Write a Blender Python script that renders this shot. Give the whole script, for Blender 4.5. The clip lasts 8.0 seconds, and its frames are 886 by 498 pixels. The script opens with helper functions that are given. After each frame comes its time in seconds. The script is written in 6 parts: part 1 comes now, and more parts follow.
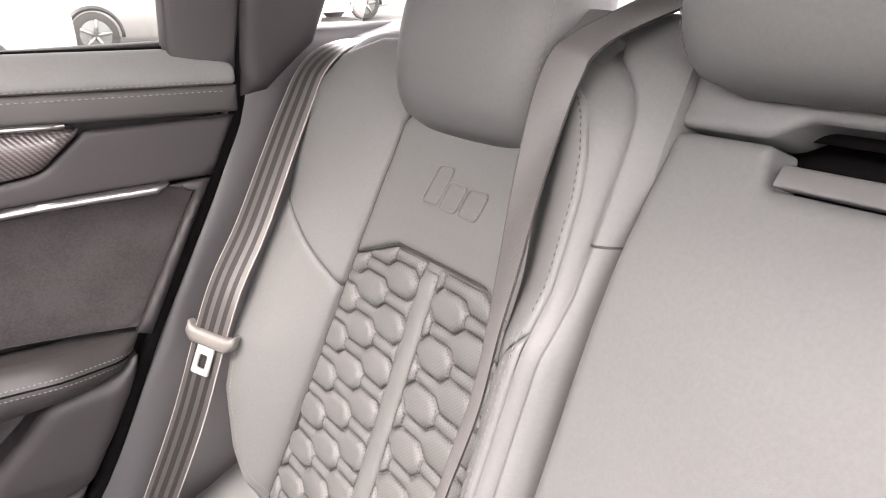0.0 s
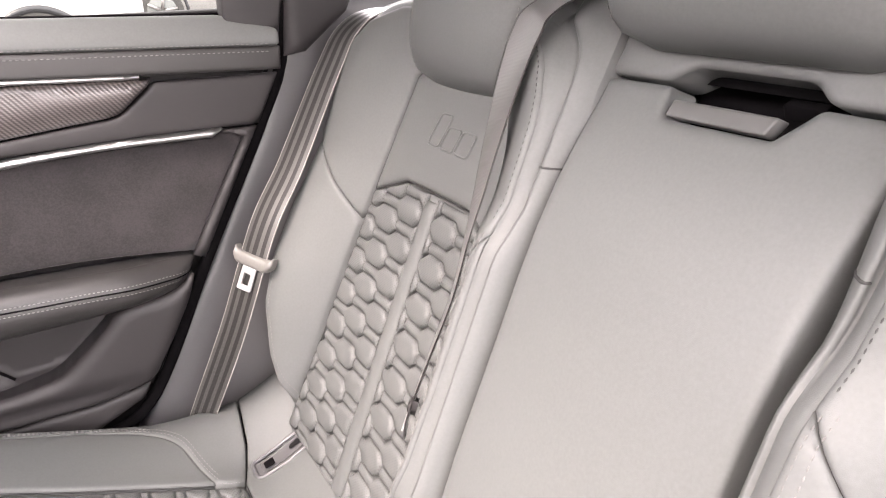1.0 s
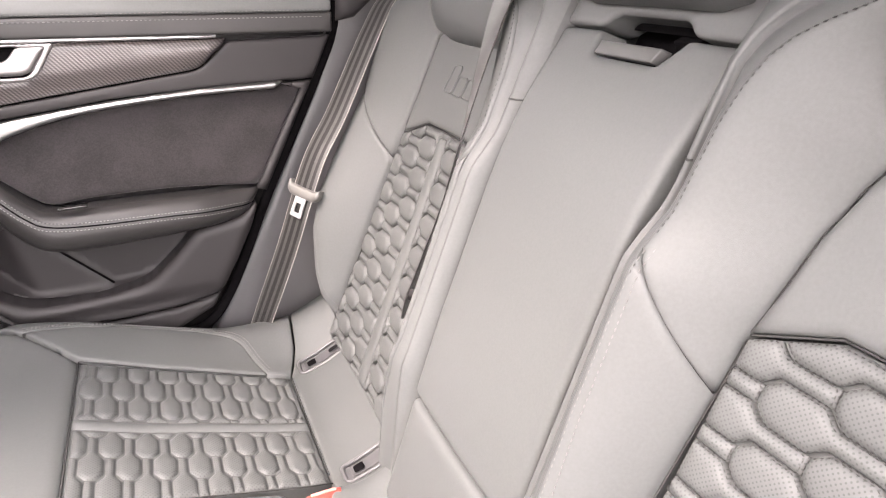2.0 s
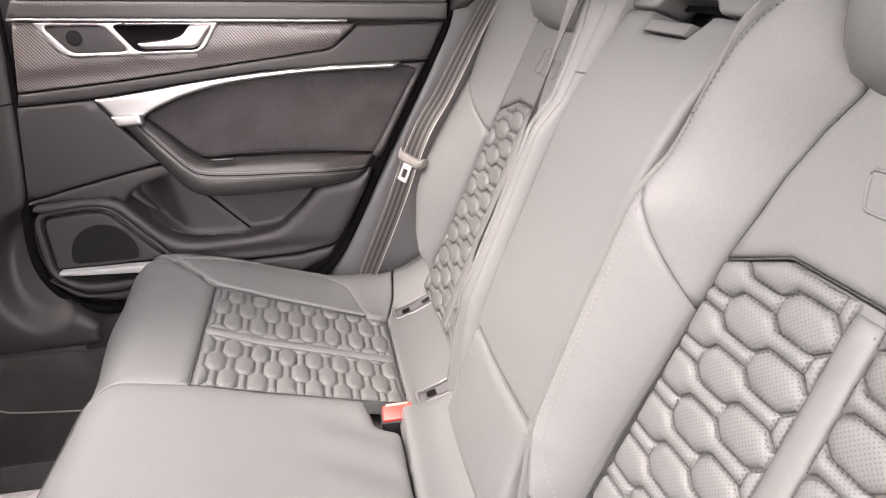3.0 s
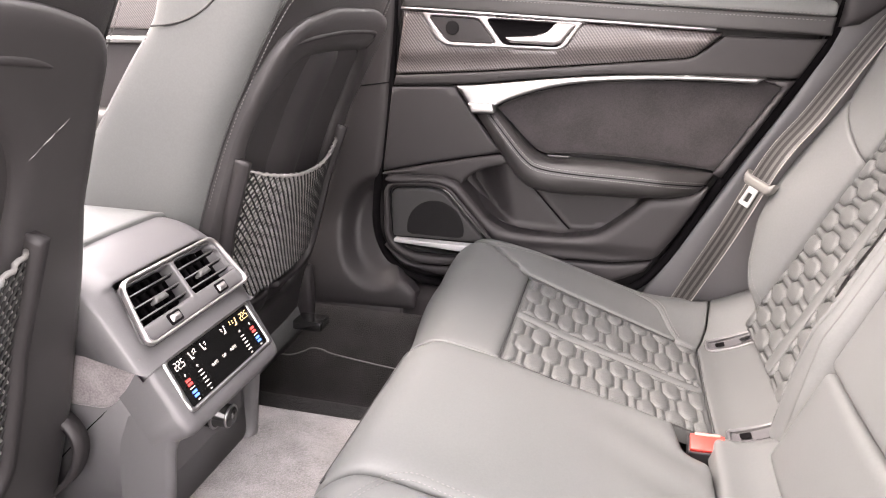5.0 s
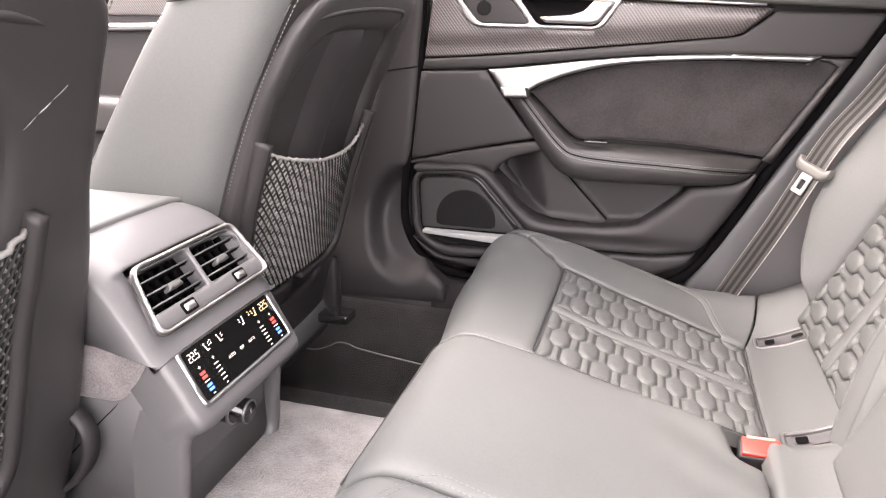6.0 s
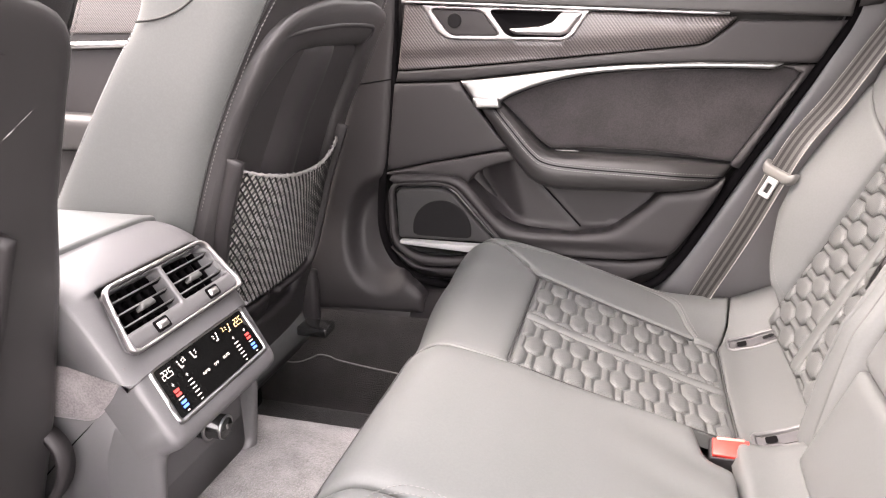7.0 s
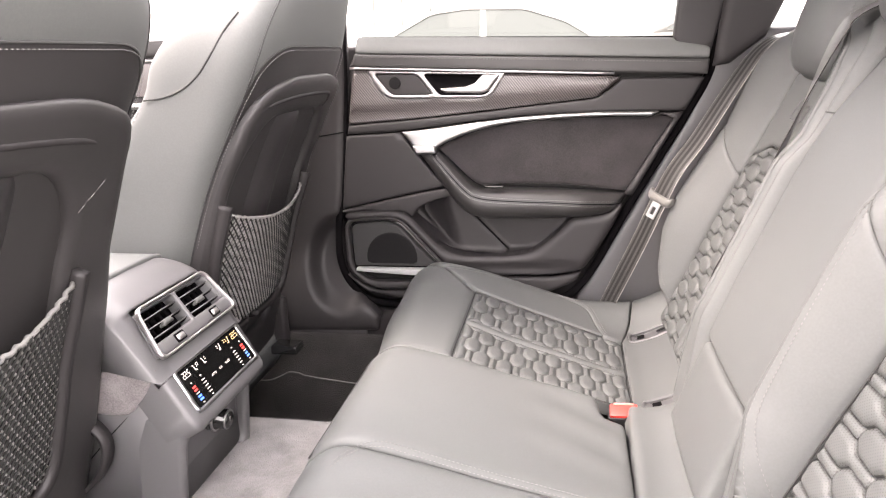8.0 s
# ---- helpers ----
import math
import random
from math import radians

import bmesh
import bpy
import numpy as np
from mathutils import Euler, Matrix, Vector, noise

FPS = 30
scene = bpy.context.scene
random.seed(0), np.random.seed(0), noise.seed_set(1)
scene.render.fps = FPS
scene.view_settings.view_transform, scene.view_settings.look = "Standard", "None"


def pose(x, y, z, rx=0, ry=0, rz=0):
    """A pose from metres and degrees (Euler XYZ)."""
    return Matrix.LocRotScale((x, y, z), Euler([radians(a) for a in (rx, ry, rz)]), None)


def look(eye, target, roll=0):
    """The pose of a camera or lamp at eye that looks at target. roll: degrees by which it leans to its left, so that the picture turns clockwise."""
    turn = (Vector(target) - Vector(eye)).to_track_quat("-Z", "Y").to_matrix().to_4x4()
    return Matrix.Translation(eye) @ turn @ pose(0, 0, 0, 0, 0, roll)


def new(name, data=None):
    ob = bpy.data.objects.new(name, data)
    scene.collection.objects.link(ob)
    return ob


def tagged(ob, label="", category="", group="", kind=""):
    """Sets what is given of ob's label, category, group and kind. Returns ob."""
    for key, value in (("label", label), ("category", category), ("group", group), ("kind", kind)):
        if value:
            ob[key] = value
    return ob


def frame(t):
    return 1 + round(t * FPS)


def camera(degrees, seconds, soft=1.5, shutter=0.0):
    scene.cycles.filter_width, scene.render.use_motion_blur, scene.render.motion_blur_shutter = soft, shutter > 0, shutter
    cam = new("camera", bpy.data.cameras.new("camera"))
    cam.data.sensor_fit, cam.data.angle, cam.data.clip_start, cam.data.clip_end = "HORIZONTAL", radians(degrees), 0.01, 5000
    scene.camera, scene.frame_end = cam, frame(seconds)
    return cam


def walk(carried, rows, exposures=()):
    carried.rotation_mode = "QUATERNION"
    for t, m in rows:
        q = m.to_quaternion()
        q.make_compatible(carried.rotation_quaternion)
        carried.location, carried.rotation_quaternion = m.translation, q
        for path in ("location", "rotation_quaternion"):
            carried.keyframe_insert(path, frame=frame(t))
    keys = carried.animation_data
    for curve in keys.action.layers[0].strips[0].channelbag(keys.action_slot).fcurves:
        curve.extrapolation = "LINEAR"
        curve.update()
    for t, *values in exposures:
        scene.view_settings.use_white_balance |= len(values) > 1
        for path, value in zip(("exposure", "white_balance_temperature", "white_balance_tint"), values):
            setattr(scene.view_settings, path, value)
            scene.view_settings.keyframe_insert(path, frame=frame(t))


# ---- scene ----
cam = camera(64.5, 8.0, soft=1.15)
PATH = [
    (0, (0.221, -0.184, 1.062), (1.245, 1.387, 0.368), -2.0),
    (0.5, (0.199, -0.262, 1.058), (1.162, 1.336, 0.336), -1.9),
    (1, (0.19, -0.35, 1.057), (1.078, 1.282, 0.316), -1.8),
    (2.5, (0.204, -0.671, 1.026), (0.72, 1.104, 0.263), -2.4),
    (3, (0.225, -0.748, 1.017), (0.542, 1.084, 0.279), -2.0),
    (3.5, (0.226, -0.808, 1.017), (0.323, 1.062, 0.314), -1.4),
    (4, (0.203, -0.817, 1.01), (0.077, 1.065, 0.346), -0.5),
    (4.5, (0.169, -0.785, 0.982), (-0.137, 1.085, 0.342), 0.5),
    (5, (0.137, -0.744, 0.95), (-0.307, 1.099, 0.313), 1.2),
    (6.5, (0.124, -0.684, 0.912), (-0.409, 1.133, 0.269), 0.4),
    (7, (0.147, -0.696, 0.925), (-0.346, 1.14, 0.303), -0.5),
    (7.5, (0.182, -0.783, 0.956), (-0.245, 1.082, 0.374), -1.3),
    (8, (0.203, -0.95, 0.984), (-0.144, 0.946, 0.45), -1.9),
]
walk(cam, [(t, look(eye, target, roll)) for t, eye, target, roll in PATH], [(0, 3.98, 7060, 21), (1, 3.98, 7080, 21), (2.3, 3.9, 7090, 21), (3, 3.86, 7100, 21), (4, 3.78, 7150, 21), (5, 3.92, 7150, 21), (6.7, 4.0, 7150, 21), (8, 3.88, 7180, 20)])

# ---- world and light ----
world = bpy.data.worlds.new("overcast_sky")
scene.world = world
world.use_nodes = True
wn = world.node_tree
sky = wn.nodes.new("ShaderNodeTexSky")
sky.sky_type = 'NISHITA'
sky.sun_disc = False
sky.sun_elevation = radians(53)
sky.sun_rotation = radians(-112)
sky.air_density, sky.dust_density = 1.0, 4.0
cloud = wn.nodes.new("ShaderNodeMix")
cloud.data_type = 'RGBA'
cloud.inputs[0].default_value = 0.75
cloud.inputs[7].default_value = (9.0, 9.1, 9.2, 1)
wn.links.new(sky.outputs[0], cloud.inputs[6])
wn.links.new(cloud.outputs[2], wn.nodes["Background"].inputs[0])
wn.nodes["Background"].inputs[1].default_value = 0.155
sun_data = bpy.data.lights.new("sun", 'SUN')
sun_data.energy, sun_data.angle, sun_data.color = 0.68, radians(32), (1.0, 0.985, 0.96)
sun = new("sun", sun_data)
sun.matrix_world = look((-1.9, -0.75, 2.7), (0, 0, 0))


# ---- materials ----
def node(nt, kind, **inputs):
    n = nt.nodes.new(kind)
    for key, value in inputs.items():
        n.inputs[key.replace("_", " ")].default_value = value
    return n


def surface(name, base, rough=0.5, metal=0.0, spec=0.5, var=0.12, big=6.0, fine=220.0, bump=0.15, depth=0.001,
            grain="noise", rough_var=0.1, coat=0.0, sheen=0.0, tint=None):
    """A procedural surface: two scales of variation in colour and gloss, and a fine relief."""
    m = bpy.data.materials.new(name)
    m.use_nodes = True
    nt = m.node_tree
    bsdf = nt.nodes["Principled BSDF"]
    bsdf.inputs["Metallic"].default_value = metal
    bsdf.inputs["Specular IOR Level"].default_value = spec
    bsdf.inputs["Coat Weight"].default_value = coat
    bsdf.inputs["Coat Roughness"].default_value = 0.15
    bsdf.inputs["Sheen Weight"].default_value = sheen
    co = nt.nodes.new("ShaderNodeTexCoord")
    n1 = node(nt, "ShaderNodeTexNoise", Scale=big, Detail=4.0)
    n2 = node(nt, "ShaderNodeTexNoise", Scale=fine, Detail=3.0)
    nt.links.new(co.outputs["Object"], n1.inputs["Vector"])
    nt.links.new(co.outputs["Object"], n2.inputs["Vector"])
    mix = nt.nodes.new("ShaderNodeMath")
    mix.operation = 'MULTIPLY_ADD'
    mix.inputs[1].default_value = 0.5
    nt.links.new(n2.outputs["Fac"], mix.inputs[0])
    half = nt.nodes.new("ShaderNodeMath")
    half.operation = 'MULTIPLY'
    half.inputs[1].default_value = 0.5
    nt.links.new(n1.outputs["Fac"], half.inputs[0])
    nt.links.new(half.outputs[0], mix.inputs[2])
    spread = nt.nodes.new("ShaderNodeMapRange")
    spread.inputs[1].default_value, spread.inputs[2].default_value = 0.36, 0.64
    nt.links.new(mix.outputs[0], spread.inputs[0])
    ramp = nt.nodes.new("ShaderNodeMix")
    ramp.data_type = 'RGBA'
    lo = [c * (1 - var) for c in base]
    hi = [min(1, c * (1 + var)) for c in (tint or base)]
    ramp.inputs[6].default_value = (*lo, 1)
    ramp.inputs[7].default_value = (*hi, 1)
    nt.links.new(spread.outputs[0], ramp.inputs[0])
    nt.links.new(ramp.outputs[2], bsdf.inputs["Base Color"])
    rr = nt.nodes.new("ShaderNodeMapRange")
    rr.inputs[3].default_value = max(0.02, rough - rough_var)
    rr.inputs[4].default_value = min(1.0, rough + rough_var)
    nt.links.new(mix.outputs[0], rr.inputs[0])
    nt.links.new(rr.outputs[0], bsdf.inputs["Roughness"])
    if bump > 0:
        b = node(nt, "ShaderNodeBump", Strength=bump, Distance=depth)
        if grain == "voronoi":
            v = node(nt, "ShaderNodeTexVoronoi", Scale=fine * 3)
            v.feature = 'DISTANCE_TO_EDGE'
            nt.links.new(co.outputs["Object"], v.inputs["Vector"])
            nt.links.new(v.outputs["Distance"], b.inputs["Height"])
        else:
            nt.links.new(n2.outputs["Fac"], b.inputs["Height"])
        nt.links.new(b.outputs[0], bsdf.inputs["Normal"])
    return m


def dotted(m, axis_a, axis_b, pitch, radius, depth=0.6):
    """Adds rows of small punched holes to a material, along two axes of the object."""
    nt = m.node_tree
    bsdf = nt.nodes["Principled BSDF"]
    co = nt.nodes.new("ShaderNodeTexCoord")
    sep = nt.nodes.new("ShaderNodeSeparateXYZ")
    nt.links.new(co.outputs["Object"], sep.inputs[0])

    def op(kind, a, b=0.0):
        n = nt.nodes.new("ShaderNodeMath")
        n.operation = kind
        for k, v in enumerate((a, b)):
            if isinstance(v, float):
                n.inputs[k].default_value = v
            else:
                nt.links.new(v, n.inputs[k])
        return n.outputs[0]

    def along(axis):
        total = None
        for k, w in enumerate(axis):
            if w:
                term = op('MULTIPLY', sep.outputs[k], float(w))
                total = term if total is None else op('ADD', total, term)
        return op('DIVIDE', total, float(pitch))
    a, b = along(axis_a), along(axis_b)
    p, q = op('ADD', a, b), op('SUBTRACT', a, b)
    fp, fq = op('SUBTRACT', op('FRACT', p), 0.5), op('SUBTRACT', op('FRACT', q), 0.5)
    d = op('SQRT', op('ADD', op('MULTIPLY', fp, fp), op('MULTIPLY', fq, fq)))
    hole = op('LESS_THAN', d, float(radius))
    old = bsdf.inputs["Base Color"].links[0].from_socket
    mixer = nt.nodes.new("ShaderNodeMix")
    mixer.data_type = 'RGBA'
    mixer.inputs[7].default_value = (0.01, 0.01, 0.01, 1)
    dim = op('MULTIPLY', hole, float(depth))
    nt.links.new(dim, mixer.inputs[0])
    nt.links.new(old, mixer.inputs[6])
    nt.links.new(mixer.outputs[2], bsdf.inputs["Base Color"])
    return m


LEATHER_BASE = (0.0795, 0.0822, 0.081)
leather = surface("grey_leather", LEATHER_BASE, rough=0.56, spec=0.35, var=0.07, big=4, fine=330, bump=0.12, depth=0.0008, grain="voronoi", rough_var=0.06)
leather_dark = surface("dark_leather", (0.023, 0.0217, 0.0217), rough=0.45, spec=0.4, var=0.08, big=5, fine=330, bump=0.15, depth=0.0008, grain="voronoi")
leather_perf = dotted(surface("perforated_leather", LEATHER_BASE, rough=0.56, spec=0.33, var=0.05, big=4, fine=330, bump=0.1, depth=0.0008),
                      (0, 1, 0), (0.379, 0, 0.925), 0.0046, 0.23, 0.42)
leather_perf_cushion = dotted(surface("perforated_cushion_leather", LEATHER_BASE, rough=0.56, spec=0.33, var=0.05, big=4, fine=330, bump=0.1, depth=0.0008),
                              (0, 1, 0), (1, 0, 0), 0.0052, 0.23, 0.45)
thread = surface("pale_thread", (0.125, 0.122, 0.119), rough=0.8, bump=0.0)
thread_grey = surface("grey_thread", (0.042, 0.041, 0.04), rough=0.8, bump=0.0)
thread_dark = surface("dark_thread", (0.02, 0.02, 0.02), rough=0.8, bump=0.0)
plastic = surface("soft_black_plastic", (0.0192, 0.0173, 0.0181), rough=0.52, spec=0.28, var=0.1, fine=700, bump=0.2, depth=0.0006)
plastic_grey = surface("grey_plastic", (0.069, 0.067, 0.0695), rough=0.42, var=0.06, fine=700, bump=0.12, depth=0.0005)
gloss_black = surface("gloss_black_plastic", (0.012, 0.012, 0.012), rough=0.12, var=0.05, bump=0.0, rough_var=0.05)
# for real rubber, and near-black enough to stand for shade in hollows and slots
rubber = surface("black_rubber_and_shade", (0.004, 0.0036, 0.004), rough=0.9, spec=0.03, bump=0.1)
suede = surface("dark_suede", (0.025, 0.0221, 0.0231), rough=0.95, var=0.3, big=16, fine=420, bump=0.4, depth=0.0006, spec=0.2, sheen=0.15)
suede_grey = surface("grey_suede", (0.125, 0.113, 0.115), rough=0.95, var=0.35, big=30, fine=420, bump=0.3, depth=0.0006, spec=0.15, sheen=0.2)
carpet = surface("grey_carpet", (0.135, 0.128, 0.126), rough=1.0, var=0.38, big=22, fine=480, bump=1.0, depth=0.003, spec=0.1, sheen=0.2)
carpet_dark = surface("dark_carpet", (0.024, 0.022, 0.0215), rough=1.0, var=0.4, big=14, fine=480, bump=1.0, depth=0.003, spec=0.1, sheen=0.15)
chrome = surface("satin_aluminium", (0.40, 0.385, 0.385), rough=0.4, metal=1.0, var=0.03, fine=600, bump=0.03, rough_var=0.05)
chrome_bright = surface("bright_aluminium", (0.36, 0.36, 0.36), rough=0.33, metal=1.0, var=0.02, fine=600, bump=0.0, rough_var=0.03)
satin_grey = surface("satin_grey_metal", (0.07, 0.07, 0.069), rough=0.45, spec=0.35, metal=0.0, var=0.03, bump=0.0)
white_metal = surface("belt_tongue_metal", (0.28, 0.28, 0.28), rough=0.35, metal=0.2, var=0.03, bump=0.0)
headliner = surface("dark_headliner", (0.05, 0.05, 0.05), rough=1.0, var=0.15, fine=600, bump=0.4)
asphalt = surface("pale_asphalt", (0.21, 0.206, 0.2), rough=0.9, var=0.2, big=0.8, fine=60, bump=0.5, depth=0.004)
wall_paint = surface("white_cladding", (0.8, 0.8, 0.78), rough=0.7, var=0.05, big=0.6, fine=8, bump=0.1)
car_white = surface("white_car_paint", (0.75, 0.75, 0.75), rough=0.25, var=0.02, bump=0.0, coat=0.6)
car_dark = surface("dark_car_paint", (0.03, 0.03, 0.035), rough=0.25, var=0.02, bump=0.0, coat=0.6)
red_plastic = surface("red_plastic", (0.42, 0.03, 0.022), rough=0.38, var=0.06, bump=0.0)
cone_black = surface("black_speaker_cone", (0.007, 0.0066, 0.007), rough=0.8, spec=0.1, bump=0.1)
cord = surface("net_cord", (0.17, 0.165, 0.16), rough=0.7, var=0.3, fine=900, bump=0.2)


def lamp_mat(name, rgb, strength):
    m = bpy.data.materials.new(name)
    m.use_nodes = True
    b = m.node_tree.nodes["Principled BSDF"]
    b.inputs["Base Color"].default_value = (0.02, 0.02, 0.02, 1)
    b.inputs["Emission Color"].default_value = (*rgb, 1)
    b.inputs["Emission Strength"].default_value = strength
    return m


led_white = lamp_mat("display_white", (1, 0.96, 0.9), 0.22)
led_amber = lamp_mat("display_amber", (1, 0.72, 0.35), 0.22)
led_red = lamp_mat("display_red", (1, 0.06, 0.05), 0.2)
led_blue = lamp_mat("display_blue", (0.08, 0.25, 1), 0.22)


def glass_mat(name, tint):
    m = bpy.data.materials.new(name)
    m.use_nodes = True
    nt = m.node_tree
    nt.nodes.remove(nt.nodes["Principled BSDF"])
    fr = node(nt, "ShaderNodeFresnel", IOR=1.45)
    tr = nt.nodes.new("ShaderNodeBsdfTransparent")
    tr.inputs[0].default_value = (*tint, 1)
    gl = nt.nodes.new("ShaderNodeBsdfGlossy")
    gl.inputs["Roughness"].default_value = 0.02
    mx = nt.nodes.new("ShaderNodeMixShader")
    nt.links.new(fr.outputs[0], mx.inputs[0])
    nt.links.new(tr.outputs[0], mx.inputs[1])
    nt.links.new(gl.outputs[0], mx.inputs[2])
    nt.links.new(mx.outputs[0], nt.nodes["Material Output"].inputs[0])
    return m


glass = glass_mat("window_glass", (0.9, 0.92, 0.91))
# strong tint added only to dim the overbright yard behind the panes
glass_tinted = glass_mat("tinted_window_glass", (0.24, 0.25, 0.24))


def carbon_mat():
    """Twill weave: diagonal ribs crossed by threads, under a satin coat."""
    m = surface("carbon_twill", (0.04, 0.066, 0.066), rough=0.3, var=0.05, bump=0.0, coat=0.25)
    nt = m.node_tree
    bsdf = nt.nodes["Principled BSDF"]
    co = nt.nodes.new("ShaderNodeTexCoord")
    mp = nt.nodes.new("ShaderNodeMapping")
    mp.inputs["Rotation"].default_value = (0, radians(38), 0)
    nt.links.new(co.outputs["Object"], mp.inputs[0])
    w1 = node(nt, "ShaderNodeTexWave", Scale=64.0, Distortion=0.0)
    w1.wave_type, w1.bands_direction, w1.wave_profile = 'BANDS', 'X', 'SIN'
    w2 = node(nt, "ShaderNodeTexWave", Scale=110.0, Distortion=0.0)
    w2.wave_type, w2.bands_direction = 'BANDS', 'Z'
    nt.links.new(mp.outputs[0], w1.inputs[0])
    nt.links.new(co.outputs["Object"], w2.inputs[0])
    rp = nt.nodes.new("ShaderNodeMix")
    rp.data_type = 'RGBA'
    rp.inputs[6].default_value = (0.027, 0.023, 0.023, 1)
    rp.inputs[7].default_value = (0.125, 0.108, 0.106, 1)
    nt.links.new(w1.outputs["Fac"], rp.inputs[0])
    rq = nt.nodes.new("ShaderNodeMix")
    rq.data_type = 'RGBA'
    rq.blend_type = 'MULTIPLY'
    rq.inputs[0].default_value = 0.35
    nt.links.new(rp.outputs[2], rq.inputs[6])
    nt.links.new(w2.outputs["Color"], rq.inputs[7])
    nt.links.new(rq.outputs[2], bsdf.inputs["Base Color"])
    b = node(nt, "ShaderNodeBump", Strength=0.5, Distance=0.0008)
    nt.links.new(w1.outputs["Fac"], b.inputs["Height"])
    nt.links.new(b.outputs[0], bsdf.inputs["Normal"])
    return m


carbon = carbon_mat()
speaker_cloth = dotted(surface("speaker_mesh", (0.011, 0.0104, 0.011), rough=0.75, var=0.05, bump=0.0), (1, 0, 0), (0, 0, 1), 0.0042, 0.28, 0.8)


# ---- building helpers ----
from mathutils.geometry import delaunay_2d_cdt


def thing(name, label, category, at=(0, 0, 0), group="", kind=""):
    ob = new(name)
    ob.location = at
    ob.empty_display_size = 0.05
    return tagged(ob, label, category, group, kind)


def part(name, bm, material, parent=None, label="", smooth=True):
    """Links a bmesh, built in world places, as one mesh under a thing or a part."""
    me = bpy.data.meshes.new(name)
    bmesh.ops.recalc_face_normals(bm, faces=bm.faces[:])
    bm.to_mesh(me)
    bm.free()
    if smooth:
        me.polygons.foreach_set("use_smooth", [True] * len(me.polygons))
    me.materials.append(material)
    ob = new(name, me)
    if parent:
        ob.parent = parent
        if parent.data is None:
            ob.matrix_parent_inverse = Matrix.Translation(parent.location).inverted()
    if label:
        ob["label"] = label
    return ob


def spline(pts, n=8, closed=False):
    """Catmull-Rom through the points, of any dimension."""
    P = [np.array(p, float) for p in pts]
    out = []
    count = len(P)
    for i in range(count if closed else count - 1):
        if closed:
            a, b, c, d = P[i - 1], P[i], P[(i + 1) % count], P[(i + 2) % count]
        else:
            a, b, c, d = P[max(i - 1, 0)], P[i], P[i + 1], P[min(i + 2, count - 1)]
        for k in range(n):
            t = k / n
            out.append(0.5 * (2 * b + (c - a) * t + (2 * a - 5 * b + 4 * c - d) * t * t + (3 * b - a - 3 * c + d) * t ** 3))
    if not closed:
        out.append(P[-1])
    return [tuple(p) for p in out]


def rounded(pts, r, n=5):
    """A closed outline with its corners rounded; a point may carry a radius of its own."""
    out = []
    count = len(pts)
    for i in range(count):
        p = np.array(pts[i][:2], float)
        rad = pts[i][2] if len(pts[i]) > 2 else r
        a = np.array(pts[i - 1][:2], float) - p
        b = np.array(pts[(i + 1) % count][:2], float) - p
        la, lb = np.linalg.norm(a), np.linalg.norm(b)
        cut = min(rad, 0.45 * la, 0.45 * lb)
        if cut < 1e-5:
            out.append(tuple(p))
            continue
        s, e = p + a / la * cut, p + b / lb * cut
        for k in range(n + 1):
            t = k / n
            out.append(tuple((1 - t) ** 2 * s + 2 * t * (1 - t) * p + t * t * e))
    return out


def resample(pts, step):
    out = []
    count = len(pts)
    for i in range(count):
        p, q = np.array(pts[i], float), np.array(pts[(i + 1) % count], float)
        d = np.linalg.norm(q - p)
        if d < 1e-6:
            continue
        m = max(1, int(math.ceil(d / step)))
        out += [tuple(p + (q - p) * k / m) for k in range(m)]
    return out


def edge_distance(points, loops):
    pts = np.array(points, float)
    best = np.full(len(pts), 1e9)
    for loop in loops:
        a = np.array(loop, float)
        b = np.roll(a, -1, axis=0)
        for p, q in zip(a, b):
            e = q - p
            t = np.clip(((pts - p) @ e) / max(e @ e, 1e-12), 0, 1)
            best = np.minimum(best, np.linalg.norm(pts - (p + t[:, None] * e), axis=1))
    return best


def inside(points, loop):
    pts = np.array(points, float)
    a = np.array(loop, float)
    b = np.roll(a, -1, axis=0)
    hit = np.zeros(len(pts), bool)
    for p, q in zip(a, b):
        cond = (p[1] > pts[:, 1]) != (q[1] > pts[:, 1])
        den = q[1] - p[1] if abs(q[1] - p[1]) > 1e-12 else 1e-12
        hit ^= cond & (pts[:, 0] < (q[0] - p[0]) * (pts[:, 1] - p[1]) / den + p[0])
    return hit


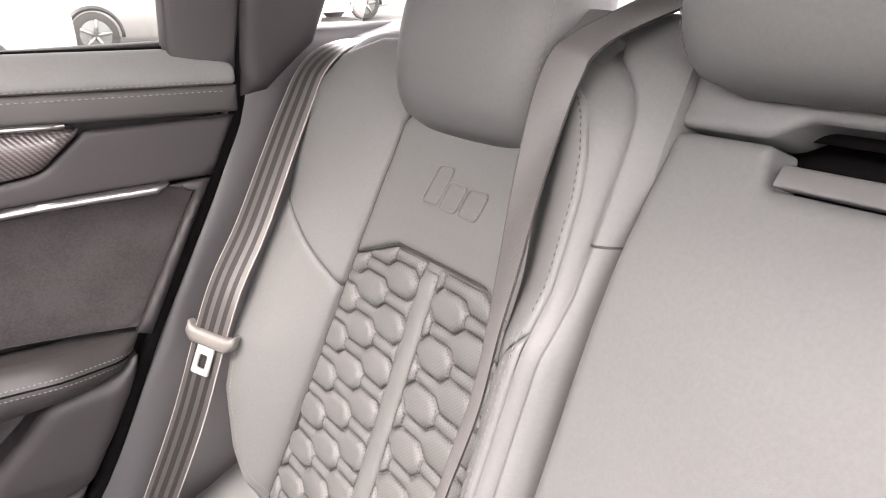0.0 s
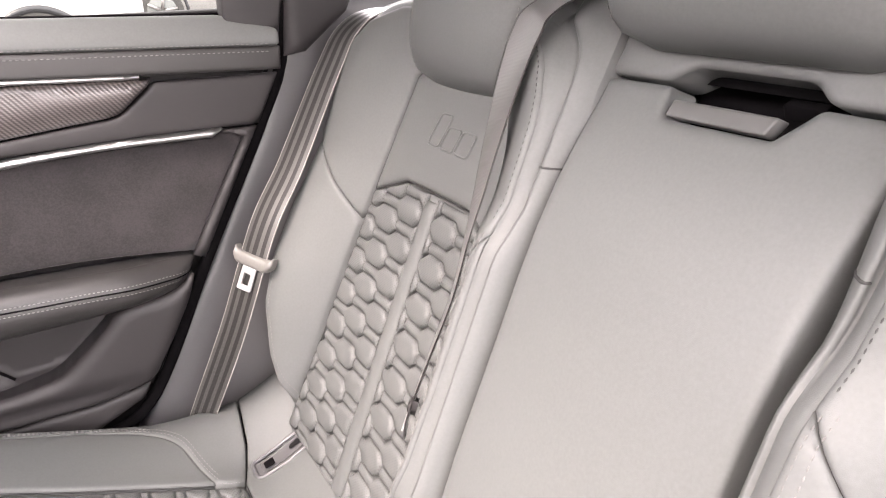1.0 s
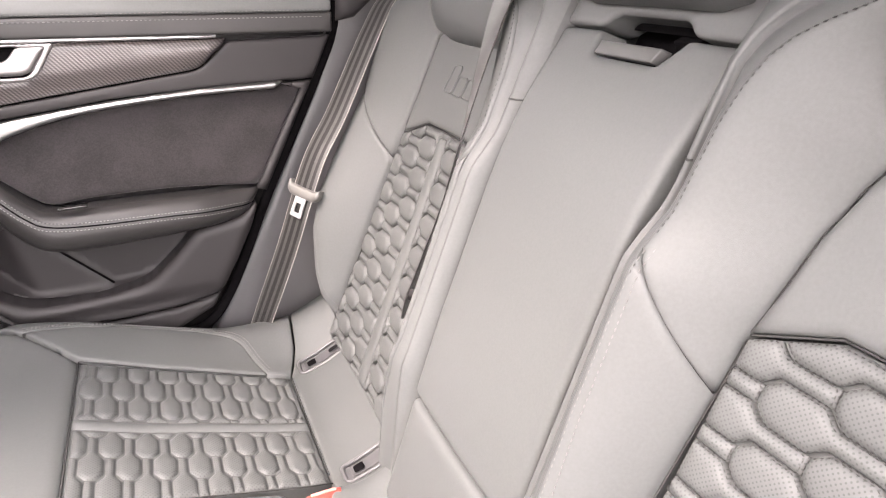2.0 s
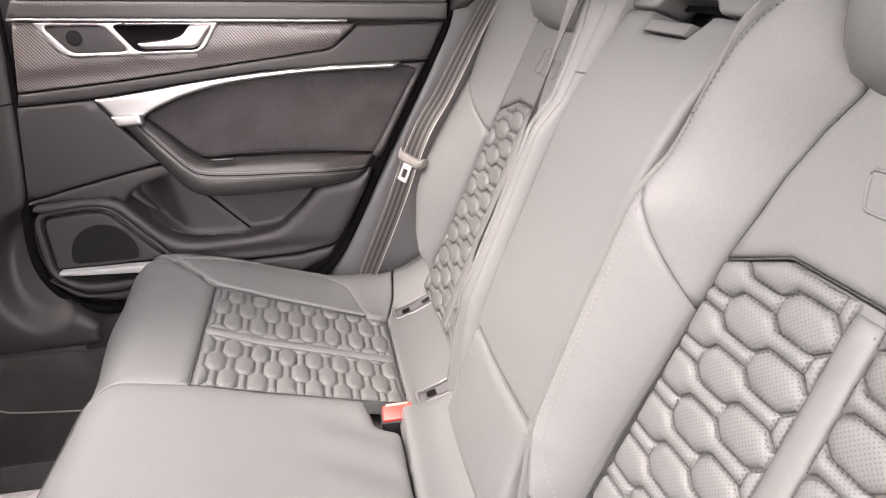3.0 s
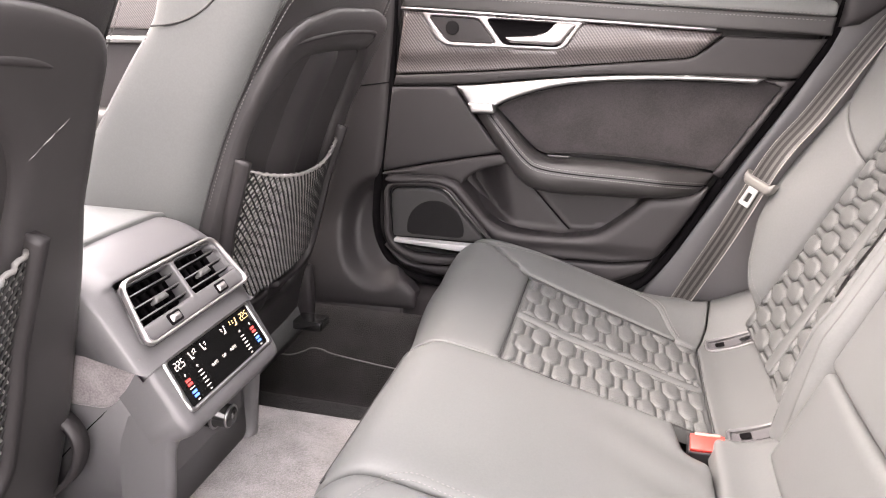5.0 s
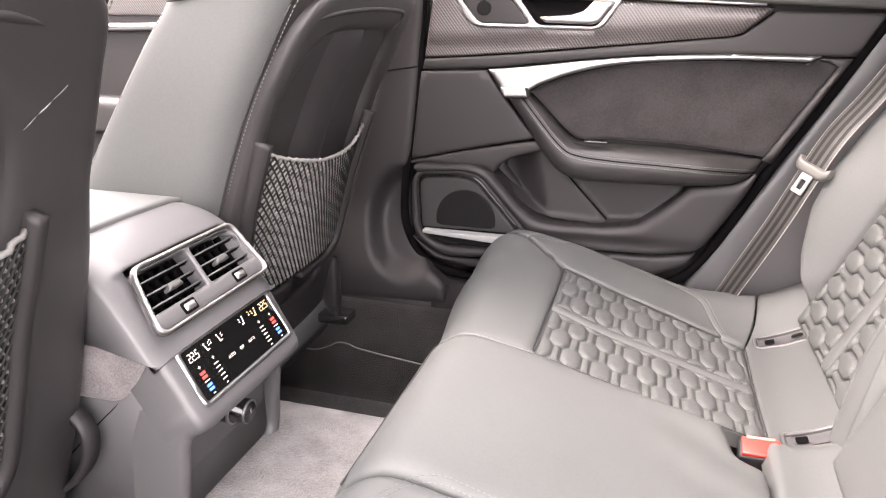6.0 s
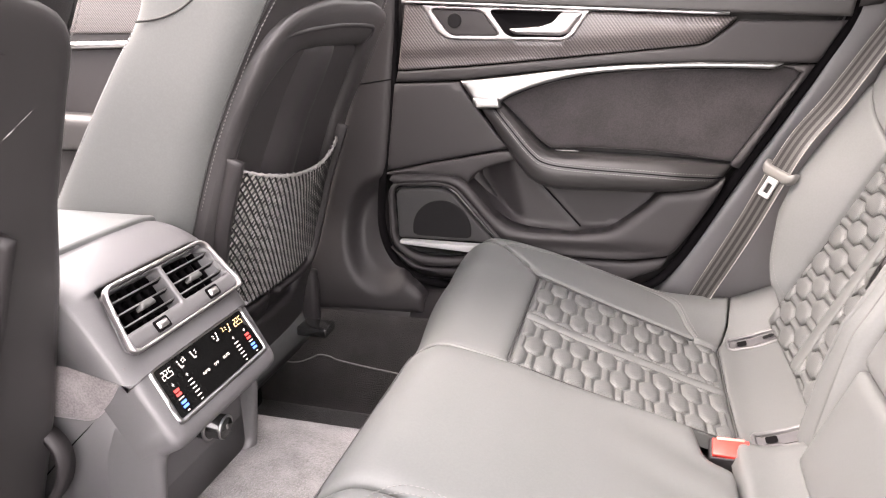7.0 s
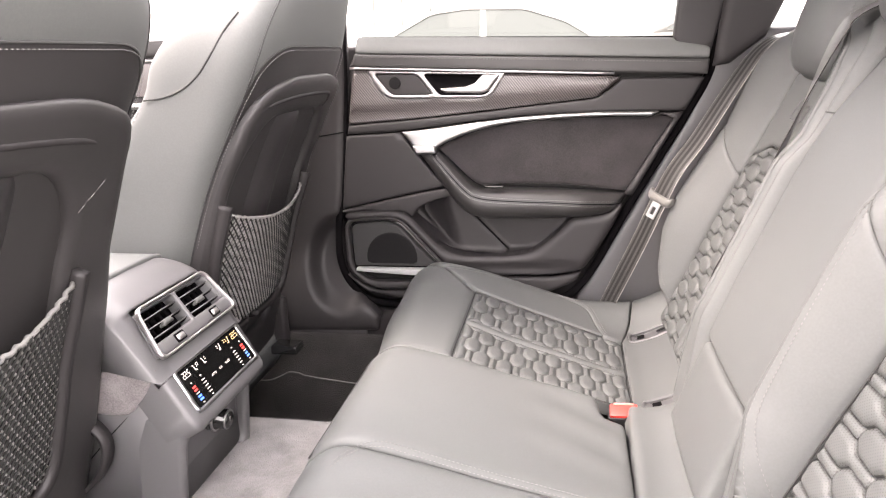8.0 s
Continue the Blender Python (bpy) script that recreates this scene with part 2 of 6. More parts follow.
def panel(outline, surf, puff=0.005, r=0.01, res=0.014, skirt=0.015, holes=(), bm=None, lift=0.0, relief=None, rings=(0.12, 0.35, 0.65, 1.0), soft=0):
    """A padded panel over the outline (a, b), laid on surf(a, b, h); its rim rolls down into the seam. holes are cut out."""
    bm = bm or bmesh.new()
    loops = [resample(outline, res)] + [resample(h, res) for h in holes]
    rim = [p for loop in loops for p in loop]
    cand = []
    for loop in loops:
        a = np.array(loop)
        tang = np.roll(a, -1, axis=0) - np.roll(a, 1, axis=0)
        tang /= np.maximum(np.linalg.norm(tang, axis=1), 1e-9)[:, None]
        nor = np.stack([-tang[:, 1], tang[:, 0]], axis=1)
        for f in rings:
            for sgn in (1, -1):
                q = a + nor * sgn * r * f
                d = edge_distance(q, loops)
                ok = (d > 0.93 * r * f) & inside(q, loops[0])
                for h in loops[1:]:
                    ok &= ~inside(q, h)
                cand += [tuple(v) for v in q[ok]]
    lo, hi = np.min(loops[0], axis=0), np.max(loops[0], axis=0)
    gx = np.arange(lo[0] + res * 0.5, hi[0], res)
    gy = np.arange(lo[1] + res * 0.5, hi[1], res)
    if len(gx) and len(gy):
        g = np.array([(x + (res / 2 if j % 2 else 0), y) for j, y in enumerate(gy) for x in gx])
        ok = inside(g, loops[0]) & (edge_distance(g, loops) > r * 1.05 + res * 0.3)
        for h in loops[1:]:
            ok &= ~inside(g, h)
        cand += [tuple(v) for v in g[ok]]
    allp = rim + cand
    edges, k = [], 0
    for loop in loops:
        edges += [(k + i, k + (i + 1) % len(loop)) for i in range(len(loop))]
        k += len(loop)
    vs, _, fs, _, _, _ = delaunay_2d_cdt([Vector(p) for p in allp], edges, [], 0, 1e-6)
    mid = np.array([[sum(vs[i][c] for i in f) / len(f) for c in (0, 1)] for f in fs])
    keep = inside(mid, loops[0])
    for h in loops[1:]:
        keep &= ~inside(mid, h)
    fs = [f for f, k in zip(fs, keep) if k]
    d = edge_distance([tuple(v) for v in vs], loops)
    rise_to = np.minimum(1.0, d / r) if r > 0 else np.ones(len(vs))
    pad = 0.68 * (1 - (1 - rise_to) ** 2) + 0.32 * (1 - (1 - np.minimum(1.0, d / 0.017)) ** 2) if soft else np.sqrt(np.maximum(0.0, 1 - (1 - rise_to) ** 2))
    if soft:
        pairs = np.array([(f[k], f[(k + 1) % len(f)]) for f in fs for k in range(len(f))])
        both = np.concatenate([pairs, pairs[:, ::-1]])
        count = np.maximum(np.bincount(both[:, 0], minlength=len(vs)), 1)
        for _ in range(soft):
            mean = np.bincount(both[:, 0], weights=pad[both[:, 1]], minlength=len(vs)) / count
            pad = np.where(d > 1e-5, 0.4 * pad + 0.6 * mean, pad)
    verts = []
    for v, t, p in zip(vs, rise_to, pad):
        h = lift + puff * (p - 1)
        if relief:
            h += relief(v[0], v[1]) * t
        verts.append(bm.verts.new(surf(v[0], v[1], h)))
    for f in fs:
        try:
            bm.faces.new([verts[i] for i in f])
        except ValueError:
            pass
    if skirt:
        for loop in loops:
            tops = [bm.verts.new(surf(p[0], p[1], lift - puff)) for p in loop]
            lows = [bm.verts.new(surf(p[0], p[1], lift - puff - skirt)) for p in loop]
            n = len(loop)
            for i in range(n):
                bm.faces.new((tops[i], tops[(i + 1) % n], lows[(i + 1) % n], lows[i]))
        bmesh.ops.remove_doubles(bm, verts=bm.verts[:], dist=1e-5)
    return bm


def on_panel(outline, surf, puff, r, lift=0.0):
    """Where a point of the outline's plane comes to lie on such a panel."""
    loop = resample(outline, 0.01)

    def place(p, h=0.0):
        t = min(1.0, float(edge_distance([p], [loop])[0]) / r)
        return surf(p[0], p[1], lift + h + puff * (math.sqrt(max(0.0, 1 - (1 - t) ** 2)) - 1))
    return place


def tube(path, radius, sides=6, bm=None, closed=False, cap=True):
    """A round bar along a path; radius may be a list."""
    bm = bm or bmesh.new()
    P = [Vector(p) for p in path]
    n = len(P)
    rings = []
    up = Vector((0.3, 0.2, 0.93))
    for i in range(n):
        a, b = (P[i - 1], P[(i + 1) % n]) if closed else (P[max(i - 1, 0)], P[min(i + 1, n - 1)])
        t = (b - a).normalized()
        u = t.cross(up)
        u = u.normalized() if u.length > 1e-4 else t.orthogonal().normalized()
        v = t.cross(u)
        rad = radius[i] if isinstance(radius, (list, tuple)) else radius
        rings.append([bm.verts.new(P[i] + rad * (math.cos(2 * math.pi * k / sides) * u + math.sin(2 * math.pi * k / sides) * v)) for k in range(sides)])
    for i in range(n if closed else n - 1):
        a, b = rings[i], rings[(i + 1) % n]
        for k in range(sides):
            bm.faces.new((a[k], a[(k + 1) % sides], b[(k + 1) % sides], b[k]))
    if cap and not closed:
        bm.faces.new(rings[0])
        bm.faces.new(rings[-1][::-1])
    return bm


def stitches(path, length=0.0032, gap=0.0016, radius=0.0006, bm=None, lift=(0, 0, 0)):
    """A row of thread stitches along a path."""
    bm = bm or bmesh.new()
    P = [Vector(p) + Vector(lift) for p in path]
    seg = [(P[i + 1] - P[i]).length for i in range(len(P) - 1)]
    total = sum(seg)

    def at(s):
        for i, l in enumerate(seg):
            if s <= l or i == len(seg) - 1:
                return P[i].lerp(P[i + 1], min(1, s / max(l, 1e-9)))
            s -= l
    s = 0.0
    while s + length < total:
        a, b = at(s), at(s + length)
        t = (b - a)
        if t.length > 1e-6:
            t.normalize()
            u = t.orthogonal().normalized()
            v = t.cross(u)
            r0 = [bm.verts.new(a + radius * 0.4 * w) for w in (u, v, -u, -v)]
            rm = [bm.verts.new((a + b) / 2 + radius * w) for w in (u, v, -u, -v)]
            r1 = [bm.verts.new(b + radius * 0.4 * w) for w in (u, v, -u, -v)]
            for x, y in ((r0, rm), (rm, r1)):
                for k in range(4):
                    bm.faces.new((x[k], x[(k + 1) % 4], y[(k + 1) % 4], y[k]))
        s += length + gap
    return bm


def loft(sections, bm=None, caps=True):
    """Joins closed rings of equal count."""
    bm = bm or bmesh.new()
    R = [[bm.verts.new(p) for p in s] for s in sections]
    n = len(R[0])
    for a, b in zip(R, R[1:]):
        for k in range(n):
            bm.faces.new((a[k], a[(k + 1) % n], b[(k + 1) % n], b[k]))
    if caps:
        bm.faces.new(R[0][::-1])
        bm.faces.new(R[-1])
    return bm


def ribbon(path, sides, width, thick=0.0012, bm=None):
    """A flat strap: path of centres, the strap's sideways direction at each, its width."""
    bm = bm or bmesh.new()
    P = [Vector(p) for p in path]
    n = len(P)
    rows = []
    for i in range(n):
        t = (P[min(i + 1, n - 1)] - P[max(i - 1, 0)]).normalized()
        w = Vector(sides[i])
        w = (w - w.dot(t) * t).normalized()
        nn = t.cross(w) * thick / 2
        wd = width[i] if isinstance(width, (list, tuple)) else width
        a, b = P[i] - w * wd / 2, P[i] + w * wd / 2
        rows.append([bm.verts.new(v) for v in (a + nn, b + nn, b - nn, a - nn)])
    for a, b in zip(rows, rows[1:]):
        for k in range(4):
            bm.faces.new((a[k], a[(k + 1) % 4], b[(k + 1) % 4], b[k]))
    bm.faces.new(rows[0][::-1])
    bm.faces.new(rows[-1])
    return bm


def box(cx, cy, cz, sx, sy, sz, bevel=0.002, bm=None, m=None):
    """A box with bevelled edges, optionally under a pose m."""
    b2 = bmesh.new()
    bmesh.ops.create_cube(b2, size=1)
    bmesh.ops.scale(b2, vec=(sx, sy, sz), verts=b2.verts)
    if bevel:
        bmesh.ops.bevel(b2, geom=b2.edges[:], offset=bevel, segments=2, affect='EDGES', profile=0.6)
    bmesh.ops.transform(b2, matrix=(m or Matrix()) @ Matrix.Translation((cx, cy, cz)), verts=b2.verts)
    if bm is None:
        return b2
    me = bpy.data.meshes.new("tmp")
    b2.to_mesh(me)
    b2.free()
    bm.from_mesh(me)
    bpy.data.meshes.remove(me)
    return bm


def clip_poly(poly, clip):
    """The part of a polygon inside a convex outline (counter-clockwise)."""
    out = [np.array(p, float) for p in poly]
    n = len(clip)
    for i in range(n):
        a, b = np.array(clip[i], float), np.array(clip[(i + 1) % n], float)
        e = b - a
        side = lambda p: e[0] * (p[1] - a[1]) - e[1] * (p[0] - a[0])
        res, prev = [], None
        for j in range(len(out)):
            p, q = out[j], out[(j + 1) % len(out)]
            sp, sq = side(p), side(q)
            if sp >= 0:
                res.append(p)
            if (sp >= 0) != (sq >= 0):
                res.append(p + (q - p) * sp / (sp - sq))
        out = res
        if len(out) < 3:
            return []
    return [tuple(p) for p in out]


def area(poly):
    return 0.5 * sum(poly[i][0] * poly[(i + 1) % len(poly)][1] - poly[(i + 1) % len(poly)][0] * poly[i][1] for i in range(len(poly)))


def smoothstep(a, b, x):
    t = max(0.0, min(1.0, (x - a) / (b - a)))
    return t * t * (3 - 2 * t)


def table(pairs):
    xs, ys = zip(*pairs)
    return lambda v: float(np.interp(v, xs, ys))


# ---- rear backrests ----
BACK_O, BACK_U, BACK_N = Vector((0.41, 0, 0.39)), Vector((0.379, 0, 0.9254)), Vector((-0.9254, 0, 0.379))
insert_out = table([(0.0, 0.585), (0.05, 0.578), (0.41, 0.527), (0.575, 0.504), (0.7, 0.49)])
insert_in = table([(0.0, 0.203), (0.2, 0.21), (0.41, 0.234), (0.52, 0.258), (0.57, 0.285), (0.7, 0.30)])
wing_edge = table([(0.0, 0.575), (0.05, 0.578), (0.115, 0.612), (0.19, 0.632), (0.25, 0.642), (0.345, 0.655), (0.447, 0.664), (0.52, 0.672), (0.585, 0.664), (0.7, 0.64)])
wing_high = table([(0.0, 0.004), (0.05, 0.02), (0.115, 0.05), (0.19, 0.072), (0.26, 0.075), (0.345, 0.062), (0.447, 0.042), (0.6, 0.04), (0.7, 0.02)])
bolster_high = table([(0.0, 0.025), (0.1, 0.05), (0.17, 0.068), (0.43, 0.068), (0.48, 0.052), (0.6, 0.047), (0.66, 0.038), (0.72, 0.0)])


flank_at = table([(0.0, 0.137), (0.13, 0.134), (0.2, 0.1305), (0.55, 0.1305), (0.61, 0.133), (0.7, 0.14)])
crest = table([(0.0, 0.197), (0.08, 0.197), (0.12, 0.188), (0.16, 0.175), (0.2, 0.166), (0.3, 0.162), (0.43, 0.162), (0.47, 0.165), (0.55, 0.170), (0.58, 0.177), (0.605, 0.188), (0.62, 0.2), (0.632, 0.216), (0.645, 0.24), (0.66, 0.262)])
valley_at = table([(0.0, 0.156), (0.12, 0.156), (0.2, 0.149), (0.45, 0.148), (0.5, 0.152), (0.6, 0.153), (0.62, 0.158), (0.635, 0.168), (0.66, 0.195), (0.7, 0.21)])


def bolster_side(s):
    """Across the bolster's inner side: (y, depth) from the crest over a roll into a crease, then over the flank to the gap."""
    c, v, f = crest(s), valley_at(s), flank_at(s)
    deep = 0.007 + 0.008 * smoothstep(0.44, 0.53, s)
    drop = 0.022 + 0.018 * smoothstep(0.1, 0.2, s) * smoothstep(0.6, 0.46, s)
    lip = 0.45 * deep
    roll = [(c + (v - c) * k, deep * d) for k, d in ((0.0, 0.0), (0.2, 0.04), (0.45, 0.25), (0.75, 0.65), (0.97, 1.0))]
    flank = [(v + (f + 0.001 - v) * k, lip + (drop - lip) * d) for k, d in ((0.0, 0.12), (0.06, 0.0), (0.2, 0.02), (0.5, 0.22), (0.8, 0.6), (1.0, 1.0))]
    return roll + flank, drop


def back_depth(y, s):
    yo, ye, yi = insert_out(s), wing_edge(s), insert_in(s)
    if y > yo:
        t = min(1.15, (y - yo) / max(ye - yo, 0.02))
        return wing_high(s) * math.sin(math.pi / 2 * t)
    if y < yi:
        t = min(1.15, (yi - y) / (yi - crest(s)))
        return bolster_high(s) * math.sin(math.pi / 2 * t)
    return -0.006 * math.sin(math.pi * (y - yi) / (yo - yi))


def back_surface(side, depth=back_depth):
    def surf(y, s, h):
        p = BACK_O + BACK_U * s + BACK_N * (h + depth(y, s))
        return Vector((p.x, side * y, p.z))
    return surf


HEX = [(-0.0165, -0.0174), (0.0165, -0.0174), (0.0290, -0.0072), (0.0710, -0.0072), (0.0710, 0.0072), (0.0290, 0.0072), (0.0165, 0.0174), (-0.0165, 0.0174), (-0.0290, 0.0072), (-0.0290, -0.0072)]


def quilt(region, surf, parent, material, pitch, start, phase, scale=1.0, puff=0.0066, sewn=False):
    """Honeycomb pads with narrow necks, clipped to a convex region; a runs along the chains, b across them."""
    lo, hi = np.min(region, axis=0), np.max(region, axis=0)
    col = 0
    seam = bmesh.new()
    a = start - 0.1 * scale
    step = 0.05 * scale
    while a < hi[0] + 2 * step:
        b = phase + (pitch / 2 if col % 2 else 0)
        b -= pitch * math.ceil((b - lo[1]) / pitch + 1)
        while b < hi[1] + pitch:
            poly = [(a + p * scale, b + q * pitch / 0.05) for p, q in HEX]
            cut = clip_poly(poly, region)
            if len(cut) > 2 and abs(area(cut)) > 0.00012:
                cut = rounded(cut, 0.002, 2)
                if sewn:
                    ring = resample(cut, 0.004)
                    mid = np.mean(ring, axis=0)
                    ring = [tuple(mid + (np.array(p) - mid) * 0.955) for p in ring]
                    stitches([surf(p[0], p[1], 0.0034) for p in ring + ring[:1]], 0.0026, 0.0024, 0.0006, seam)
                part("quilt_pad", panel(cut, surf, puff=puff, r=0.0056, res=0.0058, skirt=0.003, lift=0.0074, rings=(0.12, 0.45, 1.0), soft=1), material, parent)
            b += pitch
        a += step
        col += 1
    if sewn:
        part("stitching", seam, thread_grey, parent, "grey stitching in the grooves")
    else:
        seam.free()


def shrink(poly, d):
    """A convex outline (counter-clockwise) moved inwards."""
    n = len(poly)
    out = [np.array(p, float) for p in poly]
    lines = []
    for i in range(n):
        p, q = out[i], out[(i + 1) % n]
        e = (q - p) / np.linalg.norm(q - p)
        lines.append((p + d * np.array([-e[1], e[0]]), e))
    res = []
    for i in range(n):
        (p, e), (q, f) = lines[i - 1], lines[i]
        den = e[0] * f[1] - e[1] * f[0]
        t = ((q - p)[0] * f[1] - (q - p)[1] * f[0]) / den
        res.append(tuple(p + t * e))
    return res


def emblem(surf, parent, yc, sc):
    """A slanted plain shape, embossed in the leather."""
    for k, (y0, y1, s0, s1) in enumerate(((0.048, 0.022, -0.02, 0.022), (0.018, -0.012, -0.021, 0.008), (-0.016, -0.048, -0.021, 0.008))):
        sl = -0.35
        poly = [(yc + y0 + sl * s0, sc + s0), (yc + y1 + sl * s0, sc + s0), (yc + y1 + sl * s1, sc + s1), (yc + y0 + sl * s1, sc + s1)]
        loop = resample(rounded(poly, 0.006, 4), 0.004)
        part("embossed_emblem", tube([surf(p[0], p[1], 0.0054) for p in loop], 0.0015, 6, closed=True), leather, parent, "embossed outline in the leather")


def headrest(name, surf_c, parent, width, height, deep, tilt, mat_front, posts=True):
    """A padded headrest: a pillow with a front pad and a seamed side band. surf_c is its lower front centre."""
    u = Vector((math.sin(radians(tilt)), 0, math.cos(radians(tilt))))
    n = Vector((-math.cos(radians(tilt)), 0, math.sin(radians(tilt))))
    c = Vector(surf_c)
    secs = []
    steps = 14
    for i in range(steps + 1):
        t = i / steps
        end = math.sqrt(max(0.0, 1 - abs(2 * t - 1) ** 5))
        w = width / 2 * (0.93 + 0.07 * math.sin(math.pi * t)) * (0.72 + 0.28 * end)
        d = deep / 2 * (0.25 + 0.75 * end)
        ring = []
        for k in range(36):
            ang = 2 * math.pi * k / 36
            cx, cy = math.cos(ang), math.sin(ang)
            px = math.copysign(abs(cx) ** 0.5, cx) * w
            py = math.copysign(abs(cy) ** 0.62, cy) * d
            ring.append(c + u * (t * height) + Vector((0, px, 0)) + n * (py - deep / 2 + 0.012 * math.sin(math.pi * t)))
        secs.append(ring)
    hr = part(name, loft(secs), mat_front, parent, "padded leather headrest")
    for sgn in (1, -1):
        line = []
        for i in range(2, steps - 1):
            t = i / steps
            end = math.sqrt(max(0.0, 1 - abs(2 * t - 1) ** 5))
            w = width / 2 * (0.93 + 0.07 * math.sin(math.pi * t)) * (0.72 + 0.28 * end)
            d = deep / 2 * (0.25 + 0.75 * end)
            line.append(c + u * (t * height) + Vector((0, sgn * (w * 0.93 + 0.0006), 0)) + n * (0.66 * d - deep / 2 + 0.012 * math.sin(math.pi * t)))
        part("stitching", stitches(line, 0.004, 0.003, 0.0008), thread, hr, "pale seam thread")
    for sgn in (1, -1) if posts else ():
        a = c + Vector((0, sgn * width * 0.22, 0)) - n * deep * 0.5
        part("post", tube([a + u * 0.02, a - u * 0.015], 0.006, 10), chrome, parent)
    return hr


def outer_backrest(side):
    far = side > 0
    th = thing("bench_seat_side", "grey leather rear seat back, quilted centre, beside the " + ("closed door" if far else "open doorway"),
               "seat", (0.45, side * 0.4, 0.38), "rear backrests")
    S = back_surface(side)
    core = [(0.575, 0.0), (0.66, 0.2), (0.685, 0.45), (0.68, 0.6), (0.6, 0.66), (0.25, 0.66), (0.16, 0.62), (0.15, 0.3), (0.16, 0.0)]
    part("core", panel(core, lambda y, s, h: S(y, s, h - 0.034 - (0.02 if y > 0.63 or y < 0.19 else 0)), puff=0.01, r=0.02, res=0.03, skirt=0.1), leather, th)
    ins = [(0.206, 0.01), (0.582, 0.01), (0.529, 0.41), (0.458, 0.44), (0.296, 0.44), (0.233, 0.412)]
    base = part("quilted_centre", panel(ins, S, puff=0.003, r=0.006, res=0.02, skirt=0.02, lift=-0.002), leather, th, "perforated honeycomb quilted leather")
    spine = [(0.38, 0.01), (0.412, 0.01), (0.399, 0.432), (0.372, 0.432)]
    part("spine_strip", panel(spine, S, puff=0.006, r=0.012, res=0.014, skirt=0.006, lift=0.007), leather, base)
    for sgn, x0, x1 in ((1, 0.3825, 0.3745), (1, 0.4095, 0.3965)):
        part("stitching", stitches([S(x0 + (x1 - x0) * k / 30, 0.01 + 0.42 * k / 30, 0.0035) for k in range(31)], 0.003, 0.0025, 0.0007), thread_dark, base)
    right = [(0.2066, 0.0105), (0.379, 0.0105), (0.371, 0.4395), (0.2972, 0.4395), (0.2345, 0.4125)]
    left = [(0.413, 0.0105), (0.5814, 0.0105), (0.5284, 0.4105), (0.4572, 0.4395), (0.40, 0.4395)]
    quilt(right, S, base, leather_perf, 0.0505, 0.19, 0.381, sewn=True)
    quilt(left, S, base, leather_perf, 0.0505, 0.432, 0.408, sewn=True)
    up = [(0.529, 0.414), (0.458, 0.444), (0.296, 0.444), (0.234, 0.417)] + [(insert_in(s), s) for s in (0.46, 0.5, 0.54, 0.57)] + [(0.30, 0.61), (0.47, 0.61), (0.504, 0.575), (0.516, 0.5)]
    pan = part("emblem_panel", panel(up, S, puff=0.005, r=0.010, res=0.012, skirt=0.02, lift=0.005), leather, th)
    emblem(S, pan, 0.378, 0.518)
    edge = [(wing_edge(s), s) for s in np.linspace(0.4482, 0.6, 9)]
    wing_up = [(0.5397, 0.3662)] + edge + [(0.635, 0.635), (0.57, 0.662), (0.45, 0.672), (0.44, 0.615), (0.474, 0.612), (0.508, 0.575), (0.533, 0.412)]
    part("upper_wing", panel(wing_up, S, puff=0.0035, r=0.007, res=0.012, skirt=0.03, lift=0.0045), leather, th)
    edge = [(wing_edge(s), s) for s in np.linspace(0.04, 0.4468, 18)]
    wing_low = [(0.584, 0.012)] + edge + [(0.5403, 0.3642)]
    wl = part("lower_wing", panel(wing_low, S, puff=0.0035, r=0.007, res=0.012, skirt=0.03, lift=0.0045), leather, th)
    for off in (0.006, 0.012):
        part("stitching", stitches([S(wing_edge(s) - off, s, 0.0042) for s in np.linspace(0.05, 0.44, 60)], 0.0032, 0.0022, 0.0006), thread, wl, "pale seam thread")
    # inner bolster
    low = [(insert_in(s) - 0.002, s) for s in np.linspace(0.012, 0.3606, 12)] + [(crest(s), s) for s in (0.4453, 0.4, 0.3, 0.25, 0.2, 0.16, 0.12, 0.08, 0.012)]
    bl = part("inner_bolster", panel(low[::-1], S, puff=0.0035, r=0.007, res=0.012, skirt=0.03, lift=0.0045), leather, th)
    up = [(crest(0.4468), 0.4468)] + [(insert_in(s) - 0.002, s) for s in (0.3626, 0.41, 0.45, 0.5, 0.54, 0.57, 0.6)] + [(0.3, 0.64), (0.285, 0.655)] + [(crest(s), s) for s in (0.655, 0.645, 0.637, 0.629, 0.62, 0.605, 0.58, 0.55, 0.52, 0.49)]
    part("upper_bolster", panel(up[::-1], S, puff=0.0035, r=0.007, res=0.012, skirt=0.03, lift=0.0045), leather, th)
    for off in (0.006, 0.013):
        part("stitching", stitches([S(crest(s) + off, s, 0.0042) for s in np.linspace(0.08, 0.45, 60)], 0.0036, 0.0026, 0.0007), thread, bl, "pale seam thread")
    part("stitching", stitches([S(crest(s) + 0.005, s, 0.0042) for s in np.linspace(0.46, 0.65, 50)], 0.0036, 0.0026, 0.0008), thread_dark, bl, "dark seam thread")
    edge_roll, flank_in = bmesh.new(), bmesh.new()
    ra, rb = [], []
